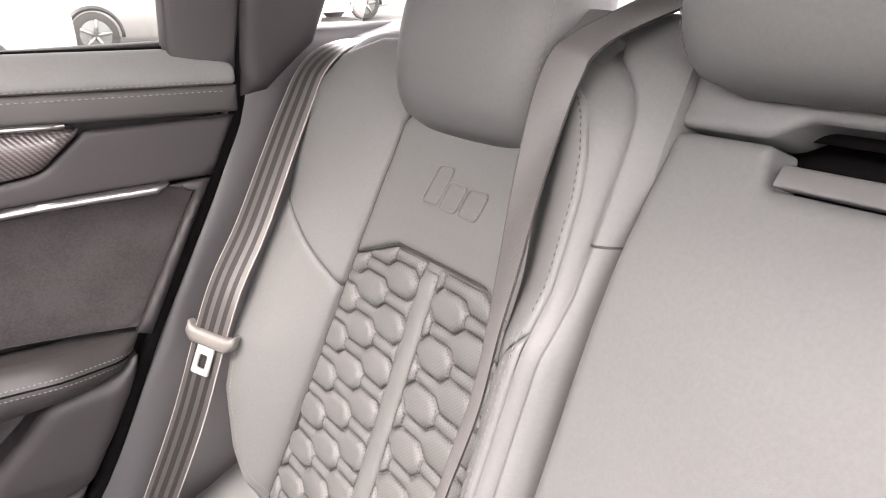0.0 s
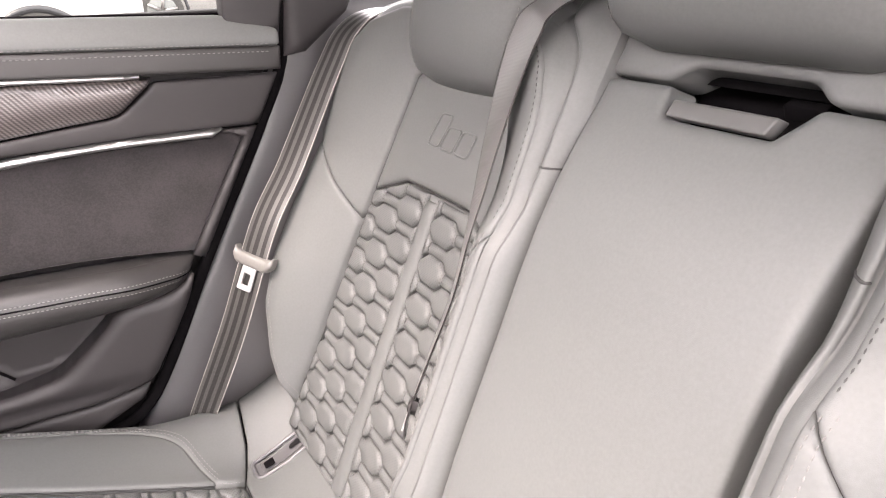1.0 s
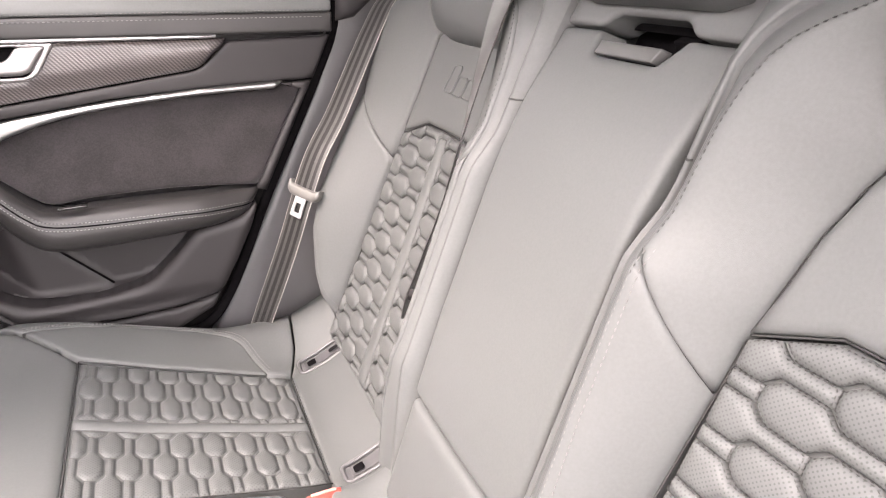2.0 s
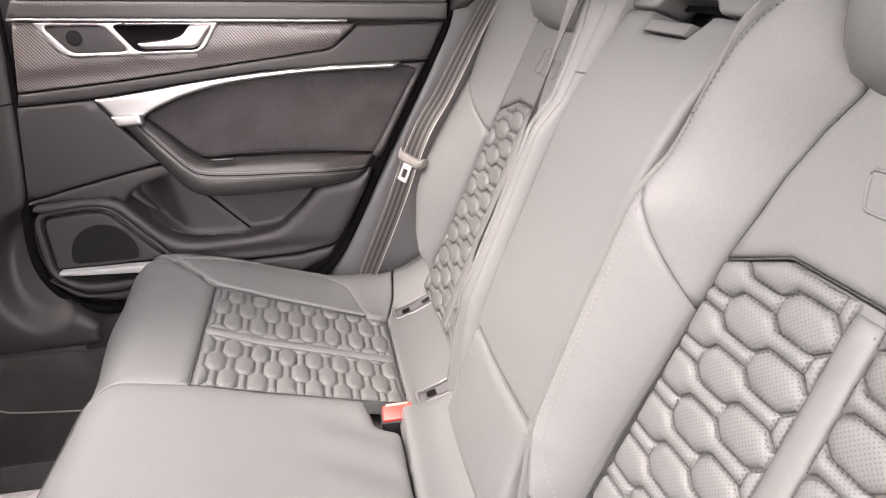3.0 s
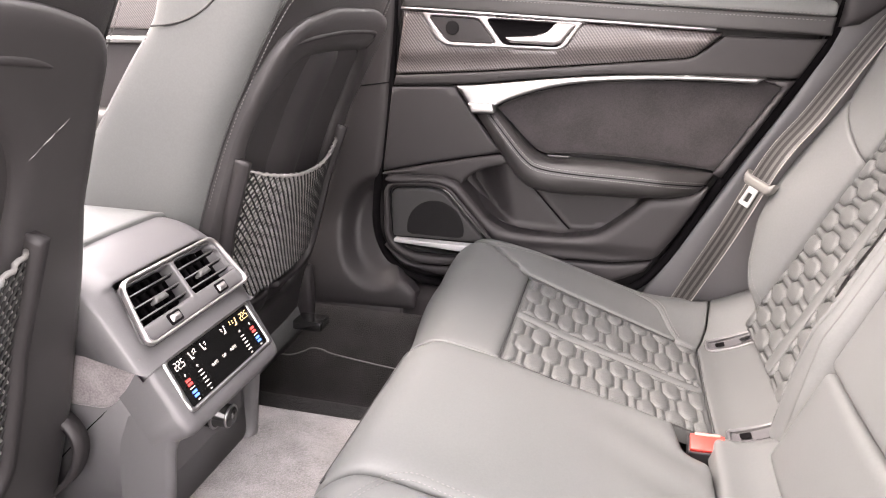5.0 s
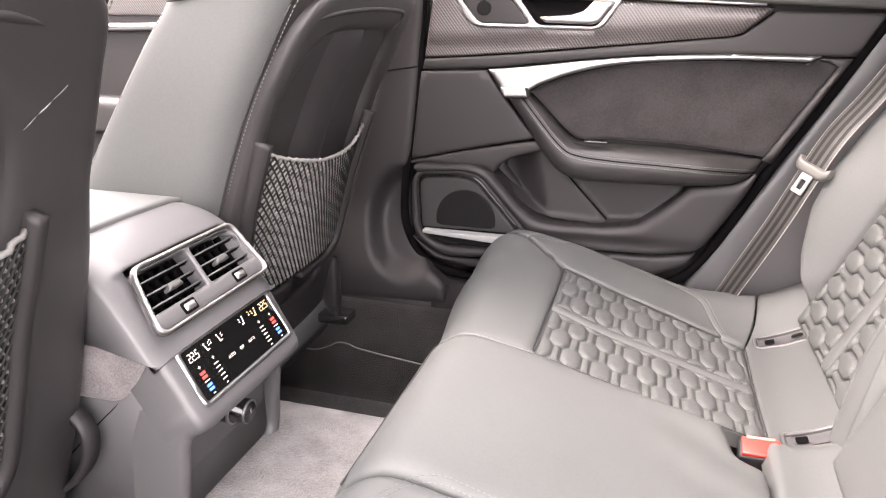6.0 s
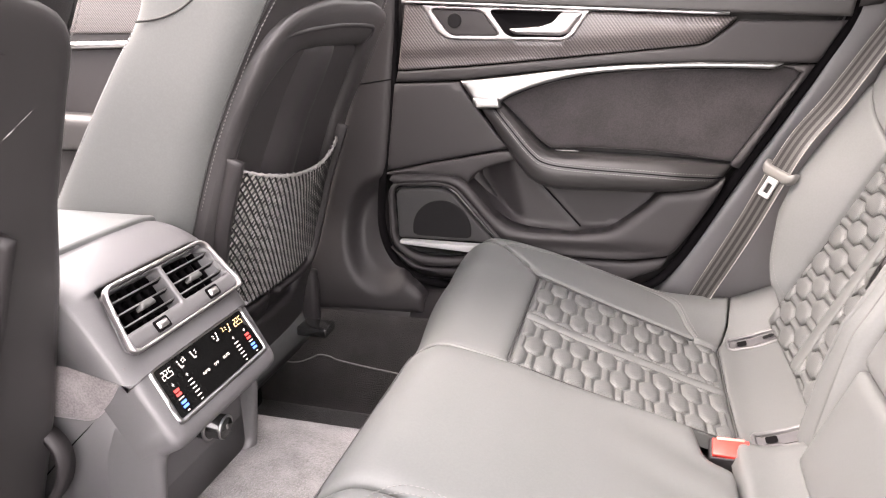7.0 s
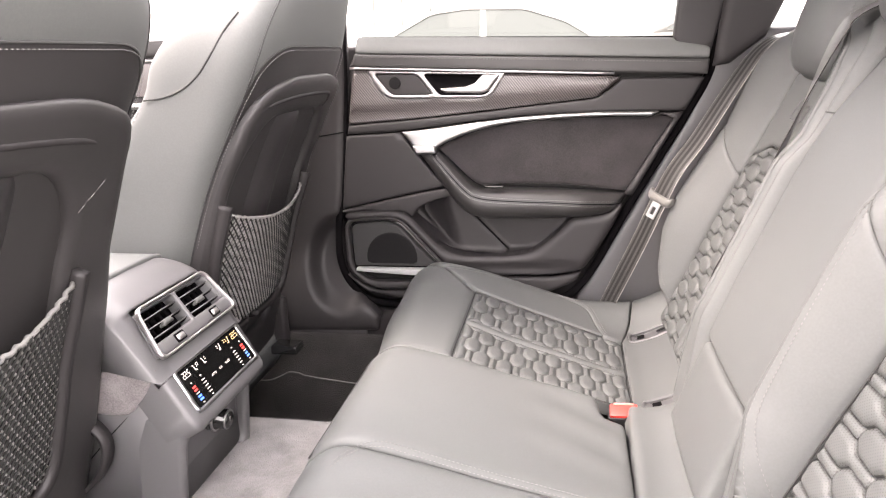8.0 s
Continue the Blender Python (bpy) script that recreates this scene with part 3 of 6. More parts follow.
    for s in np.linspace(0.0, 0.70, 64):
        c = crest(s)
        lay = lambda y, d: Vector((S(c, s, -d).x, side * y, S(c, s, -d).z))
        fl = flank_at(s)
        line, drop = bolster_side(s)
        ra.append([edge_roll.verts.new(lay(y, d)) for y, d in line])
        rb.append([flank_in.verts.new(v) for v in (lay(fl + 0.001, drop), lay(fl - 0.0005, drop + 0.005), lay(fl - 0.001, drop + 0.012), lay(fl - 0.001, drop + 0.04), lay(fl, 0.14))])
    for bm, rows in ((edge_roll, ra), (flank_in, rb)):
        for a, b in zip(rows, rows[1:]):
            for k in range(len(a) - 1):
                bm.faces.new((a[k], a[k + 1], b[k + 1], b[k]))
    part("bolster_edge", edge_roll, leather, bl)
    fl = part("inner_flank", flank_in, leather, th)
    c = crest(0.517)
    line = bolster_side(0.517)[0][5:]
    part("seam", tube([Vector((S(c, 0.517 + 0.3 * d, 0.0004 - d).x, side * y, S(c, 0.517 + 0.3 * d, 0.0004 - d).z)) for y, d in line], 0.0011, 6), thread_dark, fl)
    # outer flank and the roll over the top, one band along the seam
    path = [(wing_edge(s), s) for s in np.linspace(0.0, 0.56, 30)] + spline([(0.668, 0.575), (0.652, 0.614), (0.60, 0.652), (0.5, 0.669), (0.38, 0.673), (0.26, 0.664), (0.2, 0.648)], 6)
    band = bmesh.new()
    rows = []
    for k, (y, s) in enumerate(path):
        (y0, s0), (y1, s1) = path[max(k - 1, 0)], path[min(k + 1, len(path) - 1)]
        ln = math.hypot(y1 - y0, s1 - s0)
        oy, os = (s1 - s0) / ln, -(y1 - y0) / ln
        e = S(y, s, -0.002)
        out = Vector((0, side * oy, 0)) + BACK_U * os
        rows.append([band.verts.new(e + out * a - BACK_N * b) for a, b in ((0, 0), (0.010, 0.003), (0.020, 0.012), (0.026, 0.035), (0.026, 0.09), (0.016, 0.14))])
    for a, b in zip(rows, rows[1:]):
        for k in range(5):
            band.faces.new((a[k], a[k + 1], b[k + 1], b[k]))
    part("outer_flank", band, leather, th)
    mid = lambda f, d=-0.001: [(f(s) + d, s) for s in np.linspace(0.42, 0.57, 12)]
    lines = [[(0.540, 0.365), (0.58, 0.392), (wing_edge(0.4475), 0.4475)], [(crest(0.446), 0.446), (insert_in(0.3615) - 0.002, 0.3615)],
             [(insert_out(s) + 0.001, s) for s in np.linspace(0.012, 0.41, 24)], [(insert_in(s) - 0.0005, s) for s in np.linspace(0.012, 0.41, 24)],
             [(0.531, 0.4125), (0.458, 0.4425), (0.296, 0.4425), (0.234, 0.415)], mid(insert_in), [(0.531, 0.413), (0.518, 0.5), (0.506, 0.575)]]
    for ln in lines:
        pts = [(a[0] + (b[0] - a[0]) * k / 8, a[1] + (b[1] - a[1]) * k / 8) for a, b in zip(ln, ln[1:]) for k in range(8)] + [ln[-1]]
        part("seam", tube([S(y, s, -0.0016) for y, s in pts], 0.0011, 6), thread_dark, th)
    p = S(0.383, 0.567, 0.045)
    headrest("headrest", (p.x, p.y, p.z), th, 0.25, 0.21, 0.11, 16, leather)
    return th


outer_backrest(1)
outer_backrest(-1)


arm_high = table([(0.0, 0.046), (0.146, 0.053), (0.25, 0.057), (0.42, 0.056), (0.47, 0.053), (0.52, 0.046), (0.56, 0.036), (0.6, 0.024), (0.64, 0.016), (0.7, 0.014)])


def centre_backrest():
    th = thing("folding_armrest", "plain grey leather folded-up centre armrest with a silver latch", "seat", (0.45, 0, 0.38), "rear backrests")

    def S(y, s, h):
        p = BACK_O + BACK_U * s + BACK_N * (h + arm_high(s) - 0.25 * y * y)
        return Vector((p.x, y, p.z))
    notch = [(-0.136, 0.614), (-0.070, 0.614, 0.004), (-0.0475, 0.5865, 0.004), (0.0515, 0.5865, 0.006), (0.061, 0.614, 0.004), (0.136, 0.614)]
    face = [(0.132, 0.56), (0.1275, 0.47), (0.1255, 0.4), (0.1255, 0.3), (0.127, 0.15, 0.012), (-0.127, 0.15, 0.012), (-0.1255, 0.3), (-0.1255, 0.4), (-0.1275, 0.47), (-0.132, 0.56)] + [(p[0], p[1], p[2] if len(p) > 2 else 0.007) for p in notch]
    part("armrest_face", panel(rounded(face, 0.01, 5), S, puff=0.006, r=0.010, res=0.018, skirt=0.03), leather, th)
    low = [(0.129, 0.0), (0.1275, 0.144), (-0.1275, 0.144), (-0.129, 0.0)]
    part("lower_pad", panel(rounded(low, 0.01, 4)[::-1], S, puff=0.008, r=0.016, res=0.02, skirt=0.03), leather, th)
    top = [(0.138, 0.6175), (0.066, 0.6175), (0.045, 0.632), (-0.055, 0.632), (-0.073, 0.6175), (-0.138, 0.6175), (-0.138, 0.68), (-0.125, 0.70), (0.125, 0.70), (0.138, 0.68)]
    part("top_pad", panel(rounded(top, 0.008, 4), S, puff=0.006, r=0.009, res=0.016, skirt=0.04), leather, th)
    rec = [(-0.08, 0.575), (0.08, 0.575), (0.08, 0.64), (-0.08, 0.64)]
    # near-black plates paint the hollow's shade; the upper one closes it to light
    part("latch_recess", panel(rec, lambda y, s, h: S(y, s, h - 0.06), puff=0.001, r=0.004, res=0.03, skirt=0.0), rubber, th, "near-black plate for the shade behind the latch")
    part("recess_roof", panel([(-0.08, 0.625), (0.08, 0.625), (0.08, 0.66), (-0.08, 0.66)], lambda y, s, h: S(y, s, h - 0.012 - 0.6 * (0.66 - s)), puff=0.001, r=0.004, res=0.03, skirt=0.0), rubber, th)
    bar = panel(rounded([(-0.0425, 0.5885), (0.0475, 0.5885), (0.0475, 0.603), (-0.0465, 0.603)], 0.002, 3), S, puff=0.002, r=0.0022, res=0.02, skirt=0.012, lift=0.001)
    part("latch", bar, satin_grey, th, "silver latch bar")
    m = Matrix.Translation(S(-0.045, 0.615, -0.028)) @ Matrix.Rotation(radians(-22), 4, 'Y')
    part("latch_block", box(0, 0, 0, 0.01, 0.032, 0.012, 0.001, m=m), rubber, th)
    p = S(0, 0.634, 0.045)
    headrest("headrest", (p.x, p.y, p.z), th, 0.27, 0.13, 0.10, 14, leather, posts=False)


centre_backrest()

# ---- rear cushion ----
_prof = spline([(-0.36, -0.215, 0.30), (-0.299, -0.225, 0.36), (-0.237, -0.21, 0.422), (-0.18, -0.175, 0.465), (-0.136, -0.136, 0.482), (-0.09, -0.09, 0.477),
                (0, 0, 0.456), (0.1, 0.1, 0.424), (0.2, 0.2, 0.394), (0.3, 0.3, 0.364), (0.345, 0.345, 0.356), (0.38, 0.38, 0.364), (0.43, 0.43, 0.388), (0.5, 0.5, 0.42)], 10)
_pa, _px, _pz = [np.array(c) for c in zip(*_prof)]
# the centre and near cushions end further back than the far one
_mid = spline([(-0.36, -0.168, 0.30), (-0.299, -0.168, 0.355), (-0.237, -0.160, 0.40), (-0.18, -0.144, 0.436), (-0.136, -0.118, 0.461), (-0.09, -0.082, 0.471), (0, 0, 0.456)], 10)
_ma, _mx, _mz = [np.array(c) for c in zip(*_mid)]


def cushion_lift(a, y):
    mid = 1 - smoothstep(0.17, 0.215, abs(y))
    z = mid * (0.004 + 0.09 * max(0.0, min(0.32, a)))
    out = smoothstep(0.55, 0.66, abs(y))
    z += out * (0.012 + 0.03 * smoothstep(0.2, 0.36, a))
    z -= 0.10 * smoothstep(0.66, 0.80, abs(y)) ** 1.5
    dish = math.exp(-((abs(y) - 0.385) / 0.1) ** 2)
    return z - 0.006 * dish * smoothstep(-0.05, 0.1, a)


def cushion_profile(a, y):
    x, z = float(np.interp(a, _pa, _px)), float(np.interp(a, _pa, _pz))
    if a < 0:
        w = 1 - 0.45 * smoothstep(0.235, 0.5, y)
        x += w * (float(np.interp(a, _ma, _mx)) - x)
        z += w * (float(np.interp(a, _ma, _mz)) - z)
    return x, z


def cushion_surface(a, y, h):
    x, z = cushion_profile(a, y)
    x2, z2 = cushion_profile(a + 0.004, y)
    x1, z1 = cushion_profile(a - 0.004, y)
    n = Vector((-(z2 - z1), 0, x2 - x1)).normalized()
    return Vector((x, y, z + cushion_lift(a, y))) + n * h


def outer_cushion(side):
    th = thing("rear_seat_cushion", "grey leather rear seat cushion with honeycomb quilted centre" if side > 0 else "grey leather rear seat cushion beside the open door",
               "seat", (0.1, side * 0.4, 0.3), "rear cushions")

    def S(a, y, h):
        return cushion_surface(a, side * y, h)
    inner_edge = 0.205 if side > 0 else 0.1365
    a0, yi = (0.0, 0.207) if side > 0 else (0.05, 0.26)
    thigh = [(-0.35, inner_edge), (-0.35, 0.70), (-0.25, 0.71), (-0.15, 0.685), (-0.09, 0.647), (a0 - 0.002, 0.567), (a0 - 0.002, inner_edge)]
    if side < 0:
        thigh = thigh[:-1] + [(a0 - 0.002, yi - 0.002), (0.325, yi + 0.012), (0.325, inner_edge)]
    part("thigh_pad", panel(thigh[::-1], S, puff=0.008, r=0.02, res=0.016, skirt=0.02, lift=0.004), leather, th)
    ins = [(a0, yi), (0.325, max(0.232, yi + 0.014)), (0.325, 0.532), (a0, 0.566)]
    base = part("quilted_centre", panel(ins, S, puff=0.003, r=0.006, res=0.02, skirt=0.02, lift=-0.002), leather, th, "perforated honeycomb quilted leather")
    spine = [(a0, 0.378), (0.325, 0.374), (0.325, 0.394), (a0, 0.402)]
    part("spine_strip", panel(spine, S, puff=0.006, r=0.01, res=0.014, skirt=0.006, lift=0.003), leather, base)
    T = lambda b, a, h: S(a, b, h - 0.004)
    q1 = [(yi + 0.003, a0 + 0.003), (0.376, a0 + 0.003), (0.372, 0.321), (max(0.235, yi + 0.017), 0.321)]
    q2 = [(0.404, a0 + 0.003), (0.563, a0 + 0.003), (0.529, 0.321), (0.396, 0.321)]
    quilt(q1, T, base, leather_perf_cushion, 0.0435, 0.19, 0.0285)
    quilt(q2, T, base, leather_perf_cushion, 0.0435, 0.438, 0.0415)
    line = spline([(-0.09, 0.65), (0.066, 0.676), (0.19, 0.668), (0.245, 0.635), (0.27, 0.575), (0.285, 0.54)], 6)
    inn = [(0.0, 0.57), (0.28, 0.538)] + line[::-1]
    part("side_pad", panel(inn[::-1], S, puff=0.0035, r=0.007, res=0.014, skirt=0.02, lift=0.0055), leather, th)
    out = line + [(0.325, 0.535), (0.345, 0.6), (0.358, 0.70), (0.36, 0.76), (0.1, 0.765), (-0.1, 0.74), (-0.16, 0.70)]
    so = part("side_roll", panel(out[::-1], S, puff=0.0035, r=0.007, res=0.014, skirt=0.02, lift=0.0055), leather, th)
    for off in (0.006, 0.012):
        p = [(a + (off * 0.7 if a > 0.2 else 0), y + off) for a, y in line]
        part("stitching", stitches([S(a, y, 0.0056) for a, y in p], 0.0036, 0.0026, 0.0009), thread, so, "pale seam thread")
    for ln in (line, [(a0, yi - 0.001), (0.326, max(0.230, yi + 0.013))], [(a0 - 0.001, yi), (a0 - 0.001, 0.567)], [(0.326, 0.25), (0.326, 0.534)], [(0.0, 0.568), (0.282, 0.537)]):
        pts = [(a[0] + (b[0] - a[0]) * k / 8, a[1] + (b[1] - a[1]) * k / 8) for a, b in zip(ln, ln[1:]) for k in range(8)] + [ln[-1]]
        part("seam", tube([S(a, y, -0.0002) for a, y in pts], 0.0011, 6), thread_dark, th)
    slot = lambda y: rounded([(0.345, y - 0.016), (0.345, y + 0.020), (0.40, y + 0.024), (0.475, y + 0.020), (0.475, y - 0.012), (0.40, y - 0.017)], 0.009, 4)
    rear = [(0.327, 0.2), (0.327, 0.534), (0.348, 0.6), (0.362, 0.70), (0.365, 0.76), (0.5, 0.76), (0.5, 0.2)]
    part("rear_roll", panel(rear[::-1], S, puff=0.004, r=0.008, res=0.014, skirt=0.02, lift=0.005, holes=[slot(0.548), slot(0.206 + 0.03)]), leather, th)
    for y in (0.548, 0.236):
        fr = part("child_seat_anchor", panel(slot(y)[::-1], S, puff=0.003, r=0.008, res=0.01, skirt=0.012, lift=0.003), plastic_grey, th, "grey plastic child seat anchor slot")
        bed = rounded([(0.356, y - 0.009), (0.356, y + 0.015), (0.40, y + 0.018), (0.47, y + 0.015), (0.47, y - 0.006), (0.40, y - 0.010)], 0.005, 3)
        part("anchor_bed", panel(bed[::-1], S, puff=-0.004, r=0.004, res=0.008, skirt=0.0, lift=0.0005), satin_grey, fr, "sunken grey bed of the slot")
        # flat near-black patch over the bed, drawn as the shade in the opening
        mouth = rounded([(0.361, y - 0.005), (0.361, y + 0.010), (0.377, y + 0.011), (0.377, y - 0.005)], 0.003, 3)
        part("anchor_mouth", panel(mouth[::-1], S, puff=0.001, r=0.003, res=0.012, skirt=0.0, lift=0.0068), rubber, fr, "black patch for the shaded opening of the slot")
        for dx in (-0.0035, 0.0035):
            stud = [(0.412 + dx + 0.0055 * math.cos(k), y + 0.004 + 0.0055 * math.sin(k)) for k in np.linspace(0, 2 * math.pi, 14, endpoint=False)]
            part("anchor_mark", panel(stud[::-1], S, puff=0.0006, r=0.002, res=0.012, skirt=0.0, lift=0.0066 + 0.0004 * (dx > 0)), cone_black, fr)
        lip = [S(p[0], p[1], 0.0035) for p in slot(y)]
        part("rim", tube(lip, 0.0034, 8, closed=True), plastic_grey, fr)
    return th


outer_cushion(1)
outer_cushion(-1)


def centre_cushion():
    th = thing("centre_seat_cushion", "plain grey leather centre seat cushion with faint creases", "seat", (0.05, 0.04, 0.3), "rear cushions")
    S = cushion_surface

    def crease(a, y):
        w = smoothstep(0.12, 0.24, a) * smoothstep(-0.12, 0.0, y)
        return -0.0035 * w * (0.5 + 0.5 * math.sin(70 * (y + 0.4 * a))) + 0.0015 * noise.noise((a * 9, y * 9, 0))
    top = [(-0.35, -0.1345), (-0.002, -0.132), (0.30, -0.138), (0.30, 0.10, 0.01), (0.266, 0.11, 0.012), (0.252, 0.2, 0.015), (0.2, 0.201), (-0.002, 0.203), (-0.35, 0.203)]
    part("top_pad", panel(rounded(top, 0.004, 3), S, puff=0.008, r=0.022, res=0.012, skirt=0.02, lift=0.006, relief=crease), leather, th)
    rear = [(0.303, -0.2), (0.5, -0.2), (0.5, 0.198), (0.327, 0.198), (0.31, 0.17)]
    part("rear_roll", panel(rear, S, puff=0.007, r=0.014, res=0.016, skirt=0.02, lift=0.005), leather, th)
    line = spline([(-0.1, -0.19), (-0.085, -0.165), (-0.066, -0.14), (-0.04, -0.1285), (-0.01, -0.130), (0.05, -0.1335), (0.29, -0.137)], 8)
    for off in (0.0065, -0.0065):
        part("stitching", stitches([S(a, y - off, 0.0072) for a, y in line], 0.0036, 0.0024, 0.0007), thread, th, "pale seam thread")
    part("seam", tube([S(-0.172 + 0.004 * math.sin(9 * y), y, 0.0064) for y in np.linspace(-0.13, 0.2, 30)], 0.0014, 6), thread_dark, th, "dark seam along the front edge")
    pipe = spline([(-0.36, 0.21), (-0.25, 0.213), (-0.16, 0.214), (-0.12, 0.212), (-0.06, 0.206), (0.0, 0.204)], 8)
    part("piping", tube([S(a, y - 0.006, 0.0022) for a, y in pipe], 0.0038, 8), leather, th)


centre_cushion()


def belt_buckle():
    th = thing("belt_buckle", "red seat belt release button in a black buckle", "buckle", (0.31, 0.165, 0.36))
    m = Matrix.Translation((0.303, 0.163, 0.388)) @ Matrix.Rotation(radians(-4), 4, 'Z') @ Matrix.Rotation(radians(-4), 4, 'Y') @ Matrix.Rotation(radians(18), 4, 'X')
    part("housing", box(0, 0, -0.03, 0.053, 0.034, 0.06, 0.004, m=m), plastic, th, "black plastic buckle housing")
    part("release_button", box(0, -0.001, 0.001, 0.046, 0.028, 0.008, 0.002, m=m), red_plastic, th, "red push button")
    part("button_edge", box(0, 0.0115, 0.0052, 0.034, 0.004, 0.003, 0.001, m=m), red_pale, th, "paler raised edge of the button")


red_pale = surface("pale_red_plastic", (0.5, 0.16, 0.13), rough=0.4, bump=0.0)
belt_buckle()


def seat_base():
    th = thing("trim_seat_base", "dark carpeted box below the rear cushions", "seat base", (0.1, 0, 0.1), kind="structure")
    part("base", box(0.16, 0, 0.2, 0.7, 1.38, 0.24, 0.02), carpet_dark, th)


seat_base()


# ---- far rear door ----
DOOR_Y = 0.735


def door_surface(base=0.0, bulge=None):
    def surf(x, z, h):
        return Vector((x, DOOR_Y - base - h - (bulge(x, z) if bulge else 0.0), z))
    return surf




def rear_door():
    th = thing("door_1", "black rear car door with carbon trim and suede, closed", "car door", (0.1, DOOR_Y, 0.37), kind="structure")
    D = door_surface()
    # carrier panel, one sheet behind all, open behind the bin
    bin_hole = rounded([(-0.165, 0.60), (-0.12, 0.545), (-0.07, 0.517), (0.13, 0.522), (0.185, 0.588), (0.1, 0.6), (-0.05, 0.615), (-0.09, 0.645), (-0.15, 0.63)], 0.01, 3)
    edge = [(-0.335, 0.96), (-0.30, 1.02), (0.44, 1.0), (0.508, 0.975), (0.507, 0.94), (0.457, 0.83), (0.35, 0.645), (0.235, 0.435), (0.15, 0.385), (-0.02, 0.365), (-0.23, 0.365), (-0.315, 0.385), (-0.365, 0.45), (-0.372, 0.57), (-0.345, 0.72)]
    part("door_panel", panel(rounded(edge, 0.03, 5)[::-1], door_surface(-0.045), puff=0.012, r=0.02, res=0.03, skirt=0.03, holes=[bin_hole]), plastic, th, "black moulded door panel")
    # window ledge pad with seam
    led = rounded([(-0.30, 0.992), (0.505, 0.958), (0.506, 0.982), (0.43, 1.004), (-0.297, 1.03)], 0.008, 4)
    # pale seat leather in place of dark: window light put into the colour
    ledge = part("window_ledge", panel(led, lambda x, z, h: Vector((x, DOOR_Y - 0.012 - h + 6.0 * max(0.0, z - 0.985 + 0.04 * x) ** 1.7, z)), puff=0.004, r=0.007, res=0.012, skirt=0.03, lift=0.006), leather, th, "padded leather ledge, paler grey for the window light on it")
    for off in (0.0055, -0.0055):
        part("stitching", stitches([D(x, 0.9895 - 0.042 * (x + 0.3) + off, 0.0185) for x in np.linspace(-0.28, 0.49, 60)], 0.004, 0.003, 0.0009), thread, ledge, "pale seam thread")
    part("window_seal", tube([Vector((x, DOOR_Y + 0.024, 1.0295 - 0.033 * (x + 0.3))) for x in np.linspace(-0.3, 0.46, 12)], 0.002, 6), rubber, ledge, "thin black glass seal")
    low = rounded([(-0.315, 0.961), (0.32, 0.931), (0.503, 0.924), (0.506, 0.9575), (-0.301, 0.9915)], 0.003, 4)
    part("upper_band", panel(low, D, puff=0.004, r=0.007, res=0.014, skirt=0.02, lift=0.0175), leather_dark, th, "dark leather band")
    # carbon inlay
    bottom = spline([(0.285, 0.893), (0.262, 0.879), (0.2, 0.872), (0.05, 0.857), (-0.15, 0.838), (-0.33, 0.825)], 6)
    car = [(-0.33, 0.825), (-0.311, 0.955), (0.30, 0.927), (0.318, 0.925), (0.312, 0.915)] + bottom[:-1]
    crease = lambda x, z: 0.010 * smoothstep(-0.012, 0.012, z - (0.868 + 0.055 * (x + 0.1)))
    h1 = rounded([(-0.256, 0.945), (-0.152, 0.941), (-0.113, 0.893), (-0.214, 0.894)], 0.012, 5)
    h2 = rounded([(-0.135, 0.941), (0.043, 0.934), (0.012, 0.891), (-0.098, 0.893)], 0.010, 5)
    inlay = part("carbon_inlay", panel(car[::-1], D, puff=0.003, r=0.005, res=0.013, skirt=0.01, lift=0.006, relief=crease, holes=[h1, h2]), carbon, th, "carbon twill trim inlay")
    line = [D(x, 0.9585 - 0.0452 * (x + 0.31), 0.022) for x in np.linspace(-0.312, 0.302, 24)]
    part("trim_line", tube(line, 0.0032, 8), chrome_bright, th, "thin aluminium line")
    # handle surround
    ring = rounded([(-0.272, 0.953, 0.008), (0.058, 0.939, 0.006), (0.022, 0.884, 0.02), (-0.232, 0.886, 0.03)], 0.01, 6)
    sur = part("handle_surround", panel(ring, D, puff=0.002, r=0.004, res=0.01, rings=(0.5, 1.0), skirt=0.012, lift=0.022, holes=[h1, h2]), chrome, th, "satin aluminium surround")
    part("switch_pad", panel(h1, D, puff=0.002, r=0.004, res=0.015, skirt=0.01, lift=0.018), plastic, sur)
    c = [(-0.205 + 0.014 * math.cos(a), 0.922 + 0.014 * math.sin(a)) for a in np.linspace(0, 2 * math.pi, 24, endpoint=False)]
    part("tweeter_ring", panel(c, D, puff=0.001, r=0.003, res=0.01, skirt=0.003, lift=0.0205), cone_black, sur, "round perforated grille")
    part("handle_bowl", panel(h2, D, puff=-0.012, r=0.02, res=0.012, skirt=0.0, lift=0.012), rubber, sur, "black handle hollow")
    hook = [(-0.097, 0.907), (-0.035, 0.911), (-0.012, 0.918), (0.004, 0.936), (0.046, 0.935), (0.018, 0.898), (0.005, 0.893), (-0.085, 0.896)]
    part("door_handle", panel(rounded(hook, 0.006, 4), D, puff=0.006, r=0.009, res=0.01, skirt=0.012, lift=0.030), chrome, sur, "satin aluminium pull handle")
    # band between the inlay and the spear
    mid_top = [(x, z - 0.003) for x, z in bottom[::-1]]
    band = mid_top + [(0.322, 0.92), (0.5, 0.918), (0.462, 0.845), (0.30, 0.846), (0.12, 0.842), (-0.05, 0.826), (-0.2, 0.808), (-0.335, 0.801)]
    part("middle_band", panel(band[::-1], D, puff=0.004, r=0.008, res=0.016, skirt=0.01, lift=0.008), plastic, th)
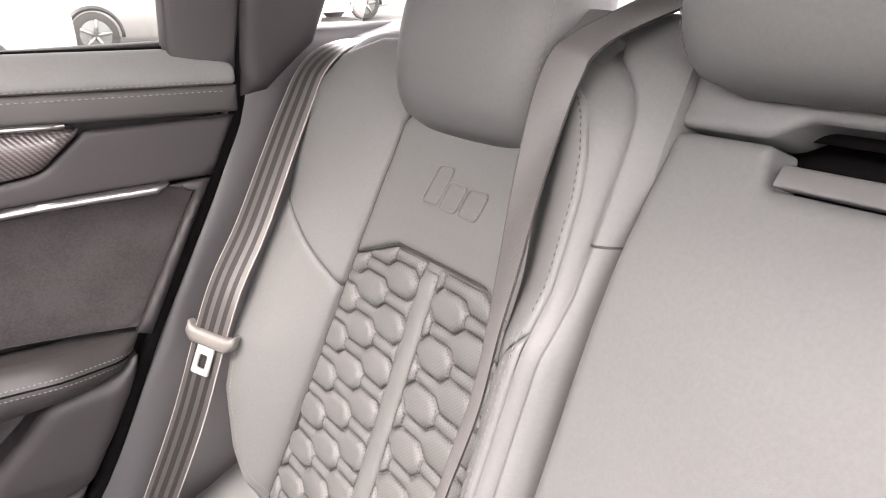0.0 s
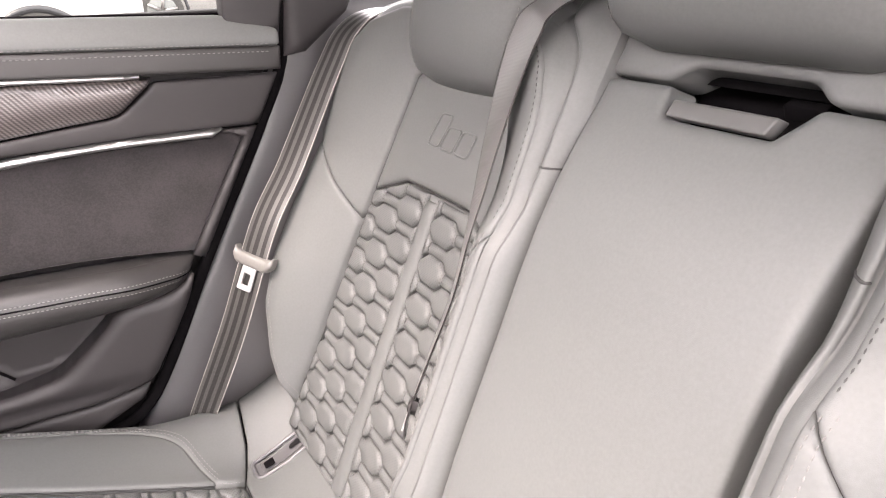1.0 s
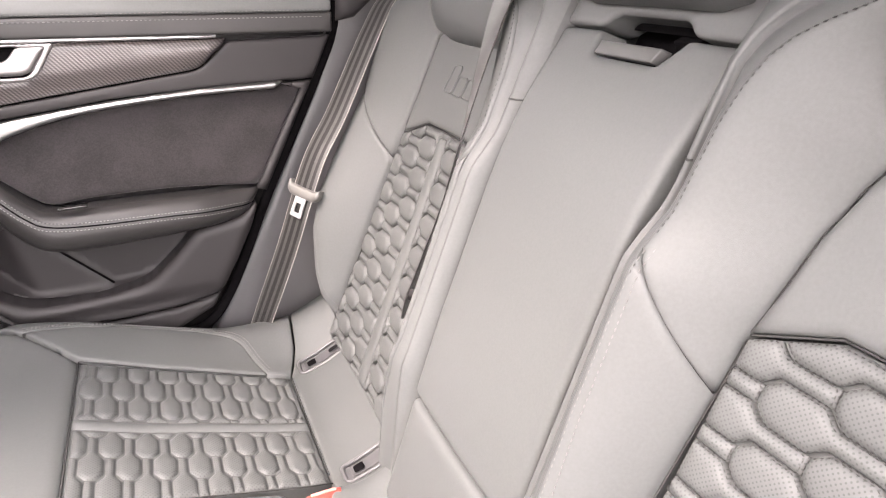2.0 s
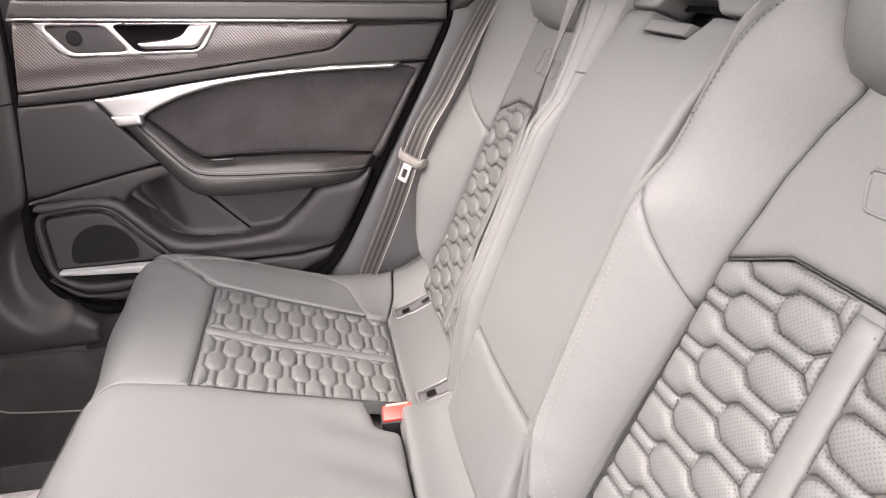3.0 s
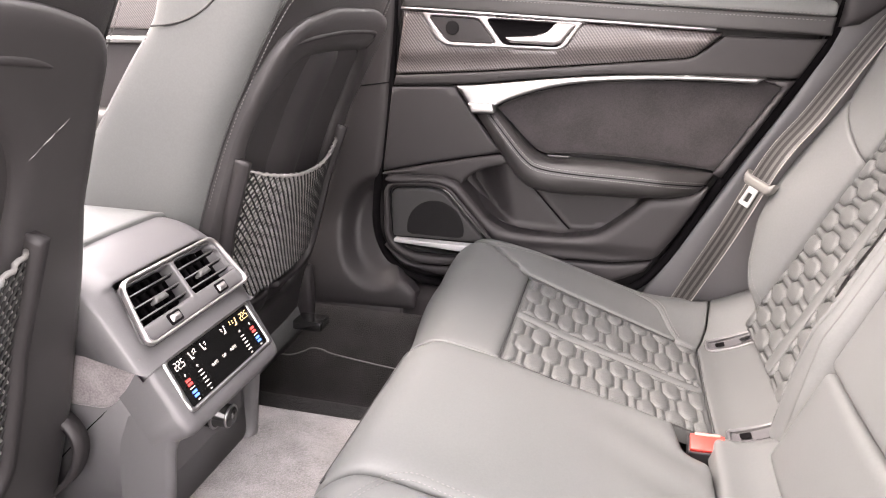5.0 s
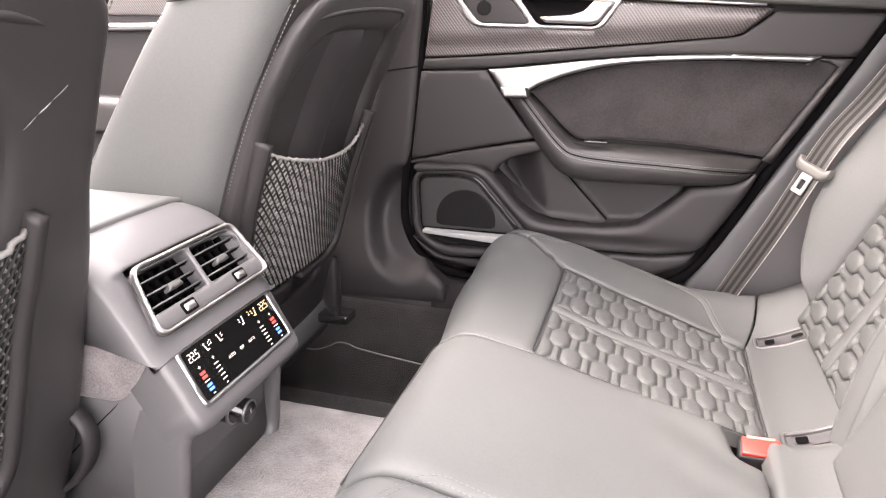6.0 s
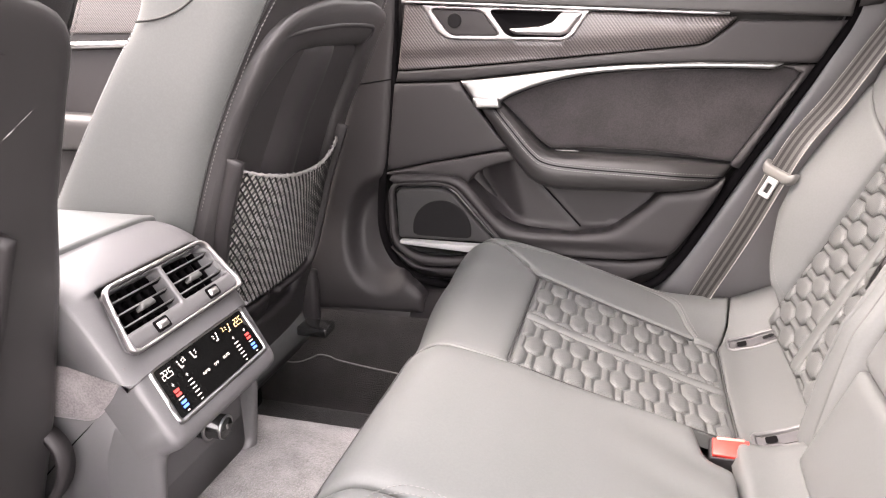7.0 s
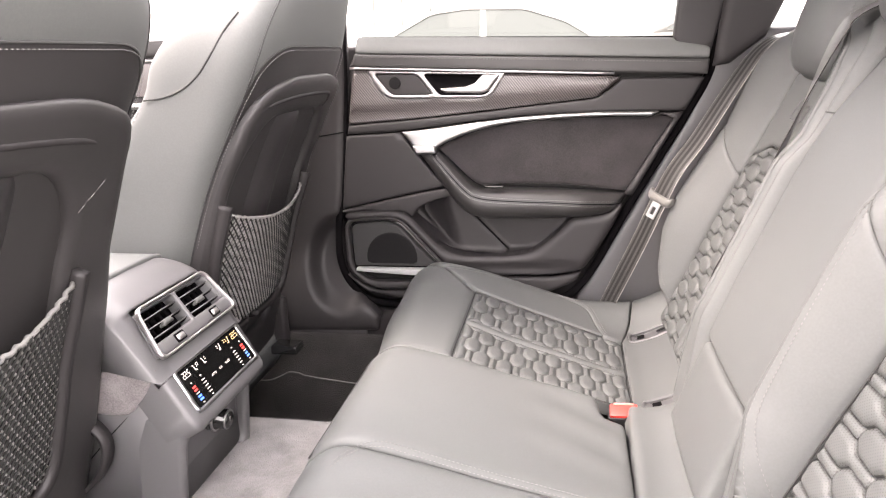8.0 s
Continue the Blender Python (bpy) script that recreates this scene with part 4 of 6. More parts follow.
    # aluminium spear
    up = spline([(-0.193, 0.806), (-0.12, 0.813), (0.0, 0.828), (0.12, 0.839), (0.25, 0.845), (0.405, 0.846)], 6)
    dn = spline([(0.388, 0.835), (0.25, 0.836), (0.12, 0.829), (0.04, 0.819), (-0.03, 0.802), (-0.085, 0.781), (-0.108, 0.768)], 6)
    spear = up + dn + [(-0.112, 0.762), (-0.162, 0.762)]
    sp = part("pull_spear", panel(spear[::-1], D, puff=0.004, r=0.006, res=0.006, rings=(0.4, 1.0), skirt=0.012, lift=0.022), chrome_bright, th, "polished aluminium strip")
    part("spear_end", panel(rounded([(-0.166, 0.775), (-0.112, 0.775), (-0.107, 0.756), (-0.158, 0.754)], 0.004, 3), D, puff=0.003, r=0.005, res=0.01, skirt=0.02, lift=0.040, rings=(0.5, 1.0)), chrome_bright, sp)
    # suede field
    arm_top = spline([(-0.108, 0.765), (-0.07, 0.728), (-0.03, 0.69), (0.0, 0.675), (0.06, 0.678), (0.2, 0.675), (0.34, 0.66)], 5)
    sue = arm_top + [(0.438, 0.832), (0.405, 0.838)] + [(x, z - 0.004) for x, z in dn]
    part("suede_field", panel(sue[::-1], D, puff=0.004, r=0.01, res=0.02, skirt=0.01, lift=0.003), suede, th, "dark grey suede field")
    strip = [(0.405, 0.84), (0.458, 0.842), (0.352, 0.648), (0.335, 0.655), (0.437, 0.828)]
    part("rear_strip", panel(strip, D, puff=0.005, r=0.008, res=0.02, skirt=0.01, lift=0.012), plastic, th)
    # armrest
    atop = spline([(-0.112, 0.762), (-0.07, 0.722), (-0.03, 0.683), (0.0, 0.669), (0.06, 0.668), (0.2, 0.664), (0.338, 0.654)], 5)
    abot = spline([(0.325, 0.63), (0.30, 0.609), (0.2, 0.601), (0.06, 0.597), (0.0, 0.60), (-0.04, 0.612), (-0.075, 0.646), (-0.115, 0.70), (-0.158, 0.757)], 5)
    out = lambda x, z: 0.03 + 0.028 * smoothstep(-0.16, 0.0, x) * (1 - smoothstep(0.22, 0.34, x))
    A = lambda x, z, h: Vector((x, DOOR_Y - h - out(x, z), z))
    arm = part("armrest", panel((atop + abot)[::-1], A, puff=0.03, r=0.034, res=0.012, skirt=0.04, rings=(0.06, 0.2, 0.4, 0.7, 1.0)), leather_dark, th, "dark leather padded armrest")
    seam = spline([(-0.122, 0.756), (-0.082, 0.712), (-0.040, 0.669), (-0.008, 0.652), (0.06, 0.645), (0.2, 0.640), (0.325, 0.632)], 8)
    AP = on_panel((atop + abot)[::-1], A, 0.03, 0.034)
    part("seam", tube([AP(p, 0.0002) for p in seam], 0.0013, 6), rubber, arm)
    for dz in (0.0055, -0.0055):
        part("stitching", stitches([AP((p[0] + 0.4 * dz, p[1] + dz), 0.0004) for p in seam], 0.0035, 0.0022, 0.0008), thread, arm, "pale seam thread")
    part("grab_slot", box(0.03, DOOR_Y - 0.045, 0.678, 0.045, 0.01, 0.004, 0.001), gloss_black, arm)
    # forward field
    fwd = [(-0.338, 0.797), (-0.2, 0.803), (-0.165, 0.757), (-0.12, 0.70), (-0.092, 0.671), (-0.146, 0.6605), (-0.255, 0.6375), (-0.36, 0.6125)]
    part("forward_field", panel(fwd, D, puff=0.004, r=0.008, res=0.02, skirt=0.01, lift=0.008), plastic, th)
    fill = rounded([(-0.362, 0.603), (-0.36, 0.609), (-0.255, 0.634), (-0.146, 0.657), (-0.09, 0.667), (-0.076, 0.648), (-0.138, 0.631, 0.02), (-0.168, 0.612, 0.02), (-0.178, 0.594), (-0.2, 0.605), (-0.33, 0.607)], 0.003, 3)
    part("shoulder_field", panel(fill[::-1], D, puff=0.005, r=0.01, res=0.012, skirt=0.05, lift=0.010), plastic, th)
    # bin below the armrest
    rim = [(-0.186, 0.603), (-0.155, 0.572), (-0.114, 0.525), (-0.073, 0.502), (-0.034, 0.498), (0.058, 0.501), (0.12, 0.511), (0.154, 0.538), (0.191, 0.572), (0.215, 0.6), (0.30, 0.611),
           (0.333, 0.638), (0.318, 0.595), (0.285, 0.535), (0.243, 0.468), (0.16, 0.453), (0.05, 0.451), (-0.05, 0.453), (-0.09, 0.462), (-0.11, 0.488), (-0.15, 0.532), (-0.205, 0.589), (-0.245, 0.596), (-0.335, 0.587), (-0.352, 0.596),
           (-0.345, 0.606), (-0.225, 0.612)]
    rim_roll = lambda x, z: -0.014 * smoothstep(0.497, 0.455, z)
    part("bin_rim", panel(rounded(rim, 0.02, 5), D, puff=0.014, r=0.02, res=0.011, skirt=0.06, lift=0.034, relief=rim_roll, rings=(0.06, 0.2, 0.4, 0.65, 1.0)), plastic, th, "curved rim of the door bin")
    bowl = spline([(-0.19, 0.598), (-0.14, 0.552), (-0.08, 0.512), (0.0, 0.501), (0.08, 0.502), (0.14, 0.514), (0.18, 0.549), (0.22, 0.6)], 6) + [(0.1, 0.608), (0.0, 0.61), (-0.05, 0.63), (-0.08, 0.664), (-0.15, 0.652), (-0.19, 0.63)]
    slope = lambda x, z: (x + 0.03 + 0.967 * (z - 0.60)) / 1.39

    def hollow(x, z):
        left = 1 - smoothstep(-0.05, 0.03, x + 0.095 - 0.25 * (0.56 - z))
        d = slope(x, z)
        return -0.052 * left - 0.004 - (0.010 * smoothstep(-0.003, 0.003, d) - 0.05 * max(0.0, d))
    part("bin_bowl", panel(bowl[::-1], D, puff=-0.006, r=0.01, res=0.008, skirt=0.0, lift=-0.012, relief=hollow), plastic, th)
    # near-black bar along the bowl's fold, painting the shade in the crease
    cr = [(-0.028 + 0.087 * k / 8, 0.598 - 0.09 * k / 8) for k in range(9)]
    part("bin_crease_shade", tube([D(x, z, -0.0135 + hollow(x - 0.006, z)) for x, z in cr], 0.0022, 6), rubber, th)
    # loudspeaker
    so = rounded([(-0.354, 0.592), (-0.245, 0.6), (-0.203, 0.594), (-0.1, 0.478, 0.02), (-0.092, 0.455), (-0.12, 0.425), (-0.2, 0.408), (-0.285, 0.405), (-0.352, 0.45)], 0.035, 5)
    well = rounded([(-0.342, 0.583), (-0.25, 0.59), (-0.21, 0.585), (-0.103, 0.467, 0.01), (-0.118, 0.447), (-0.2, 0.43), (-0.292, 0.43), (-0.336, 0.462)], 0.022, 5)
    sf = part("speaker_frame", panel(so[::-1], D, puff=0.008, r=0.012, res=0.012, skirt=0.03, lift=0.030, holes=[well]), plastic, th, "moulded frame round the speaker")
    part("speaker_well", panel(well[::-1], D, puff=0.002, r=0.004, res=0.02, skirt=0.01, lift=0.016), gloss_black, sf)
    sg = rounded([(-0.334, 0.576), (-0.252, 0.583), (-0.214, 0.578), (-0.117, 0.471, 0.006), (-0.33, 0.469, 0.006)], 0.016, 5)
    grille = part("speaker_grille", panel(sg[::-1], D, puff=0.003, r=0.006, res=0.014, skirt=0.012, lift=0.0265), speaker_cloth, th, "black perforated speaker grille")
    rc = [(-0.232 + 0.066 * math.cos(a), 0.493 + 0.066 * math.sin(a)) for a in np.linspace(0, 2 * math.pi, 48, endpoint=False)]
    rc = [(x, z) for x, z in rc if z > 0.474]
    part("speaker_cone", panel(rc[::-1] if area(rc) > 0 else rc, D, puff=0.002, r=0.006, res=0.014, skirt=0.002, lift=0.0275), cone_black, grille)
    bar = [(-0.323, 0.467), (-0.112, 0.467), (-0.106, 0.456), (-0.115, 0.449), (-0.323, 0.460)]
    part("speaker_bar", panel(bar[::-1], D, puff=0.002, r=0.003, res=0.02, skirt=0.02, lift=0.046), white_metal, th, "aluminium bar below the speaker")
    foot = [(-0.36, 0.44), (-0.31, 0.395), (-0.23, 0.38), (0.0, 0.378), (0.14, 0.395), (0.225, 0.435), (0.24, 0.461), (0.16, 0.446), (0.05, 0.444), (-0.05, 0.446), (-0.094, 0.452), (-0.11, 0.424), (-0.2, 0.403), (-0.29, 0.40)]
    part("lower_field", panel(rounded(foot, 0.006, 3), D, puff=0.008, r=0.012, res=0.016, skirt=0.03, lift=0.016), plastic, th)
    # rubber seal round the door
    seal = spline([(-0.335, 1.3), (-0.335, 1.1), (-0.338, 0.98), (-0.35, 0.75), (-0.38, 0.56), (-0.376, 0.45), (-0.325, 0.375), (-0.23, 0.352), (0.0, 0.352), (0.15, 0.372), (0.243, 0.425), (0.358, 0.64), (0.466, 0.835), (0.516, 0.95), (0.514, 1.1), (0.512, 1.3)], 8)
    part("door_seal", tube([Vector((x, DOOR_Y + 0.012, z)) for x, z in seal], 0.0095, 8), rubber, th, "black rubber door seal")
    return th


rear_door()


def window_far():
    th = thing("window_1", "side window glass above the door, tinted to dim the yard outside", "window", (0.06, 0.77, 1.0), kind="structure")
    g = bmesh.new()
    v = [g.verts.new(p) for p in ((-0.30, 0.79, 1.0), (0.44, 0.79, 0.97), (0.44, 0.70, 1.36), (-0.30, 0.70, 1.36))]
    g.faces.new(v)
    ob = part("pane", g, glass_tinted, th, smooth=False)
    ob.visible_shadow = False
    fr = [(0.43, 1.005), (0.437, 0.978), (0.508, 0.972), (0.54, 1.1), (0.56, 1.3), (0.5, 1.36), (0.45, 1.3), (0.437, 1.1)]
    part("quarter_trim", panel(fr, lambda x, z, h: Vector((x, DOOR_Y + 0.004 - h - 0.25 * max(0.0, 1.0 - z), z)), puff=0.005, r=0.01, res=0.03, skirt=0.03, lift=0.008), plastic, th, "black window frame trim")
    return th


window_far()


# ---- belts ----
def woven(name, base, rough=0.4, spec=0.5):
    """Webbing: fine ribs across the strap, along its own length."""
    m = surface(name, base, rough=rough, spec=spec, sheen=0.1, var=0.06, fine=900, bump=0.0)
    nt = m.node_tree
    uv = nt.nodes.new("ShaderNodeTexCoord")
    w = node(nt, "ShaderNodeTexWave", Scale=240.0, Distortion=0.1)
    w.wave_type, w.bands_direction, w.wave_profile = 'BANDS', 'Y', 'SIN'
    nt.links.new(uv.outputs["UV"], w.inputs[0])
    b = node(nt, "ShaderNodeBump", Strength=0.3, Distance=0.0005)
    nt.links.new(w.outputs["Fac"], b.inputs["Height"])
    nt.links.new(b.outputs[0], nt.nodes["Principled BSDF"].inputs["Normal"])
    return m


belt_plain = woven("belt_webbing_grey", (0.03, 0.0285, 0.027), 0.36)
belt_dark = woven("belt_stripe_dark", (0.009, 0.0083, 0.008), 0.5, 0.25)
# blackish webbing with its bright sheen partly put into the base colour
belt_gloss = woven("belt_webbing_sheen", (0.052, 0.05, 0.048), 0.34, 0.9)
belt_edge = woven("belt_edge_thread", (0.26, 0.25, 0.235), 0.7, 0.3)


def belt(name, label, path, sides, width, columns):
    """A strap with a slight bow; columns are (share of the width, material) from one edge to the other."""
    th = thing(name, label, "seat belt", path[-1], "rear belts")
    P = [Vector(p) for p in spline(path, 12)]
    W = [Vector(w) for w in spline(sides, 12)]
    mats = []
    cuts, total = [-0.5], sum(c[0] for c in columns)
    slot = []
    for share, mt in columns:
        if mt not in mats:
            mats.append(mt)
        n = max(1, int(round(share / total * 12)))
        start = cuts[-1]
        for k in range(n):
            cuts.append(start + share / total * (k + 1) / n)
            slot.append(mats.index(mt))
    bm = bmesh.new()
    uv = bm.loops.layers.uv.new("along")
    rows, run = [], 0.0
    for i, p in enumerate(P):
        t = (P[min(i + 1, len(P) - 1)] - P[max(i - 1, 0)]).normalized()
        w = (W[i] - W[i].dot(t) * t).normalized()
        n = t.cross(w)
        if i:
            run += (p - P[i - 1]).length
        bow = [0.0016 * (1 - (2 * c) ** 2) for c in cuts]
        rows.append((run, [bm.verts.new(p + w * (c * width) + n * b) for c, b in zip(cuts, bow)], [bm.verts.new(p + w * (c * width) + n * (b - 0.0016)) for c, b in zip(cuts, bow)]))
    for (r0, a0, b0), (r1, a1, b1) in zip(rows, rows[1:]):
        for k, mi in enumerate(slot):
            for quad in ((a0[k], a0[k + 1], a1[k + 1], a1[k]), (b0[k + 1], b0[k], b1[k], b1[k + 1])):
                f = bm.faces.new(quad)
                f.material_index = mi
                for lp, r in zip(f.loops, (r0, r0, r1, r1)):
                    lp[uv].uv = (cuts[k], r)
        for k in (0, len(cuts) - 1):
            f = bm.faces.new((a0[k], a1[k], b1[k], b0[k]))
            f.material_index = slot[0]
    ob = part("webbing", bm, mats[0], th, "grey woven webbing")
    for mt in mats[1:]:
        ob.data.materials.append(mt)
    return th


far_path = [(0.70, 0.61, 1.0), (0.65, 0.655, 1.003), (0.605, 0.688, 0.978), (0.563, 0.68, 0.922), (0.483, 0.657, 0.792), (0.4265, 0.645, 0.707), (0.364, 0.65, 0.555), (0.31, 0.685, 0.415), (0.29, 0.70, 0.36)]
far_side = [(-0.4, -0.9, 0.0), (-0.1, -1, 0.0), (0.3, -0.94, -0.1), (0.45, -0.88, -0.15), (0.53, -0.82, -0.2)] + [(0.56, -0.8, -0.22)] * 4
far_belt = belt("seat_belt", "grey seat belt with a metal tongue, hanging beside the backrest", far_path, far_side, 0.047,
                ((0.022, belt_edge), (0.13, belt_plain), (0.13, belt_dark), (0.13, belt_plain), (0.16, belt_dark), (0.13, belt_plain), (0.13, belt_dark), (0.13, belt_plain), (0.022, belt_edge)))


def tongue(th, at, down, side, guide, size=1.0):
    t, w = Vector(down).normalized(), Vector(side).normalized()
    n = w.cross(t).normalized()
    m = Matrix(((w.x, t.x, n.x, at[0]), (w.y, t.y, n.y, at[1]), (w.z, t.z, n.z, at[2]), (0, 0, 0, 1)))
    F = lambda a, b, h: m @ Vector((a * size, b * size, h * size))
    g = rounded([(-0.036, -0.014), (-0.028, -0.006), (0.028, -0.006), (0.036, -0.014), (0.036, 0.004), (0.026, 0.014), (-0.026, 0.014), (-0.036, 0.004)], 0.005, 4)
    gd = part("guide", panel(g, F, puff=0.006, r=0.008, res=0.01, skirt=0.01, lift=0.007), guide, th, "plastic belt guide")
    tg = rounded([(-0.012, 0.012), (0.012, 0.012), (0.0125, 0.05), (-0.0125, 0.05)], 0.003, 4)
    hole = rounded([(-0.006, 0.024), (0.006, 0.024), (0.006, 0.042), (-0.006, 0.042)], 0.002, 3)
    part("tongue", panel(tg, F, puff=0.001, r=0.0015, res=0.008, skirt=0.0025, lift=0.004, holes=[hole]), white_metal, gd, "bright metal tongue")


plastic_pale = surface("pale_grey_plastic", (0.1, 0.096, 0.09), rough=0.45, var=0.05, bump=0.0)
d = Vector((-0.4, -0.02, -0.9))
tongue(far_belt, (0.406, 0.642, 0.662), d, (-0.56, 0.8, 0.22), plastic_pale)
# middle belt, crossing in front of the far backrest
mid_path = [(0.74, 0.13, 1.085), (0.67, 0.18, 1.05), (0.617, 0.212, 1.022), (0.597, 0.2225, 0.993), (0.568, 0.221, 0.923), (0.540, 0.214, 0.851), (0.525, 0.211, 0.812), (0.504, 0.209, 0.751), (0.478, 0.214, 0.687), (0.452, 0.216, 0.626), (0.443, 0.211, 0.604)]
mid_side = [(0.1, 0.85, 0.1), (0.1, 0.92, 0.1), (0.02, 1, 0.0), (0.0, 1, 0.02), (0.2, 0.95, -0.03), (0.36, 0.89, -0.1), (0.44, 0.84, -0.15), (0.48, 0.82, -0.2), (0.5, 0.8, -0.2), (0.42, 0.78, -0.45), (0.42, 0.78, -0.45)]
mid_belt = belt("seat_belt", "grey centre seat belt drawn over the backrest shoulder", mid_path, mid_side, 0.046,
                ((0.03, belt_dark), (0.94, belt_gloss), (0.03, belt_dark)))
tongue(mid_belt, (0.455, 0.215, 0.634), (-0.38, 0.02, -0.92), (0.40, 0.78, -0.47), plastic, 0.62)

# ---- body side behind the door ----
def body_side():
    th = thing("wall_side_trim", "black plastic side trim between door and rear seat", "trim", (0.45, 0.76, 0.4), kind="structure")
    out = [(0.20, 0.33), (0.36, 0.62), (0.47, 0.83), (0.52, 0.955), (0.6, 1.02), (0.8, 1.02), (0.8, 0.33)]
    part("side_panel", panel(out[::-1], lambda x, z, h: Vector((x, 0.755 - h, z)), puff=0.01, r=0.02, res=0.03, skirt=0.03), plastic_grey, th)
    return th


body_side()


def pillar_rear():
    th = thing("wall_rear_pillar", "dark pillar trim beside the rear backrest", "pillar", (0.6, 0.75, 0.95), kind="structure")
    out = [(0.515, 0.94), (0.55, 0.945), (0.62, 1.0), (0.70, 1.2), (0.78, 1.36), (0.56, 1.36), (0.535, 1.15)]
    part("pillar_cover", panel(out, lambda x, z, h: Vector((x, 0.735 - h - 0.16 * max(0.0, z - 0.98), z)), puff=0.012, r=0.02, res=0.03, skirt=0.04, lift=0.01), plastic, th)
    return th


pillar_rear()


def pillar_b():
    th = thing("wall_door_pillar", "dark grey plastic pillar between front and rear doors", "pillar", (-0.45, 0.74, 0.3), kind="structure")
    out = spline([(-0.335, 1.35), (-0.332, 1.0), (-0.345, 0.8), (-0.36, 0.65), (-0.375, 0.57), (-0.372, 0.46), (-0.34, 0.395), (-0.29, 0.36), (-0.27, 0.34)], 6) + [(-0.27, 0.30), (-0.6, 0.285), (-0.56, 0.38), (-0.5, 0.58), (-0.44, 0.78), (-0.42, 1.0), (-0.42, 1.35)]

    def S(x, z, h):
        flare = 0.05 * smoothstep(0.52, 0.33, z)
        # hollow beside the door's lower front corner
        d = math.hypot((x + 0.37) / 0.098, (z - 0.47) / 0.134)
        return Vector((x, 0.742 - h - flare + 0.042 * smoothstep(1.0, 0.66, d), z))
    part("pillar_cover", panel(out, S, puff=0.012, r=0.02, res=0.009, skirt=0.03, lift=0.01), plastic, th)
    part("joint", tube([S(x, 0.795 + 0.15 * (x + 0.42), 0.0105) for x in np.linspace(-0.43, -0.345, 6)], 0.0015, 6), rubber, th)
    sl = part("belt_slot", box(-0.376, 0.72, 1.12, 0.028, 0.012, 0.2, 0.004), gloss_black, th)
    part("belt_anchor", box(-0.376, 0.708, 1.06, 0.012, 0.012, 0.05, 0.004), gloss_black, sl)
    return th


pillar_b()


def door_sill():
    th = thing("trim_door_sill", "dark grey plastic door sill trim", "trim", (-0.1, 0.72, 0.3), kind="structure")
    secs = []
    prof = [(0.86, 0.345), (0.80, 0.343), (0.735, 0.338), (0.70, 0.325), (0.685, 0.295), (0.683, 0.262), (0.86, 0.262)]
    for x in (-1.4, -0.9, -0.6, -0.31, -0.305):
        secs.append([Vector((x, y, z)) for y, z in prof])
    part("front_cover", loft(secs), plastic, th)
    secs = [[Vector((x, y, z)) for y, z in prof] for x in (-0.301, -0.1, 0.2, 0.45)]
    part("rear_cover", loft(secs), plastic, th)
    return th


door_sill()


# ---- floor ----
def floor_carpet():
    th = thing("floor", "dark grey carpet of the rear footwell", "floor", (-0.4, 0, 0.05), kind="structure")
    prof = [(-0.80, 0.345), (-0.70, 0.30), (-0.672, 0.27), (-0.66, 0.2), (-0.62, 0.1), (-0.56, 0.075), (-0.3, 0.07), (-0.26, 0.09), (-0.235, 0.16), (-0.218, 0.26), (-0.195, 0.297), (-0.16, 0.308), (-0.08, 0.315), (0, 0.317)]
    prof = spline(prof + [(-y, z) for y, z in prof[-2::-1]], 4)
    bm = bmesh.new()
    rows = []
    for x in np.arange(-1.6, 0.06, 0.03):
        rows.append([bm.verts.new((x, y, z + 0.004 * noise.noise((x * 7, y * 7, 0)) + (0.1 * smoothstep(-0.75, -1.3, x) if abs(y) > 0.25 else 0))) for y, z in prof])
    for a, b in zip(rows, rows[1:]):
        for k in range(len(prof) - 1):
            bm.faces.new((a[k], a[k + 1], b[k + 1], b[k]))
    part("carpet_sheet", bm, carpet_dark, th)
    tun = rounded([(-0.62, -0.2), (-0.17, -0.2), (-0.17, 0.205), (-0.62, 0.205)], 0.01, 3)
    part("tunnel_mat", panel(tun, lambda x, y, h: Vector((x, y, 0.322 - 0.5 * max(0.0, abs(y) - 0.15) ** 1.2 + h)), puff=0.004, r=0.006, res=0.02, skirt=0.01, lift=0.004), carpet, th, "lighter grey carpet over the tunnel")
    # wavy edge of the side carpet
    e = spline([(-0.70, 0.634, 0.192), (-0.644, 0.634, 0.185), (-0.60, 0.634, 0.172), (-0.565, 0.634, 0.171), (-0.53, 0.634, 0.185), (-0.507, 0.634, 0.197), (-0.48, 0.634, 0.196), (-0.452, 0.634, 0.188), (-0.325, 0.634, 0.174), (-0.2, 0.634, 0.166)], 8)
    part("carpet_edge", tube(e, 0.0017, 6), cord, th, "pale edge thread of the carpet")
    return th


floor_carpet()


def floor_mat():
    th = thing("floor_mat", "dark floor mat in the far footwell", "mat", (-0.42, 0.43, 0.075))
    out = rounded([(-0.75, 0.27), (-0.2, 0.27), (-0.2, 0.6), (-0.75, 0.6)], 0.04, 5)
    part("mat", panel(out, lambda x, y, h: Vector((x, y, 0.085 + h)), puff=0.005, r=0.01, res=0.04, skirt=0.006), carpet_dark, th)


floor_mat()


# ---- centre console ----
screen_black = surface("black_screen", (0.003, 0.003, 0.003), rough=0.25, spec=0.15, var=0.05, bump=0.0)


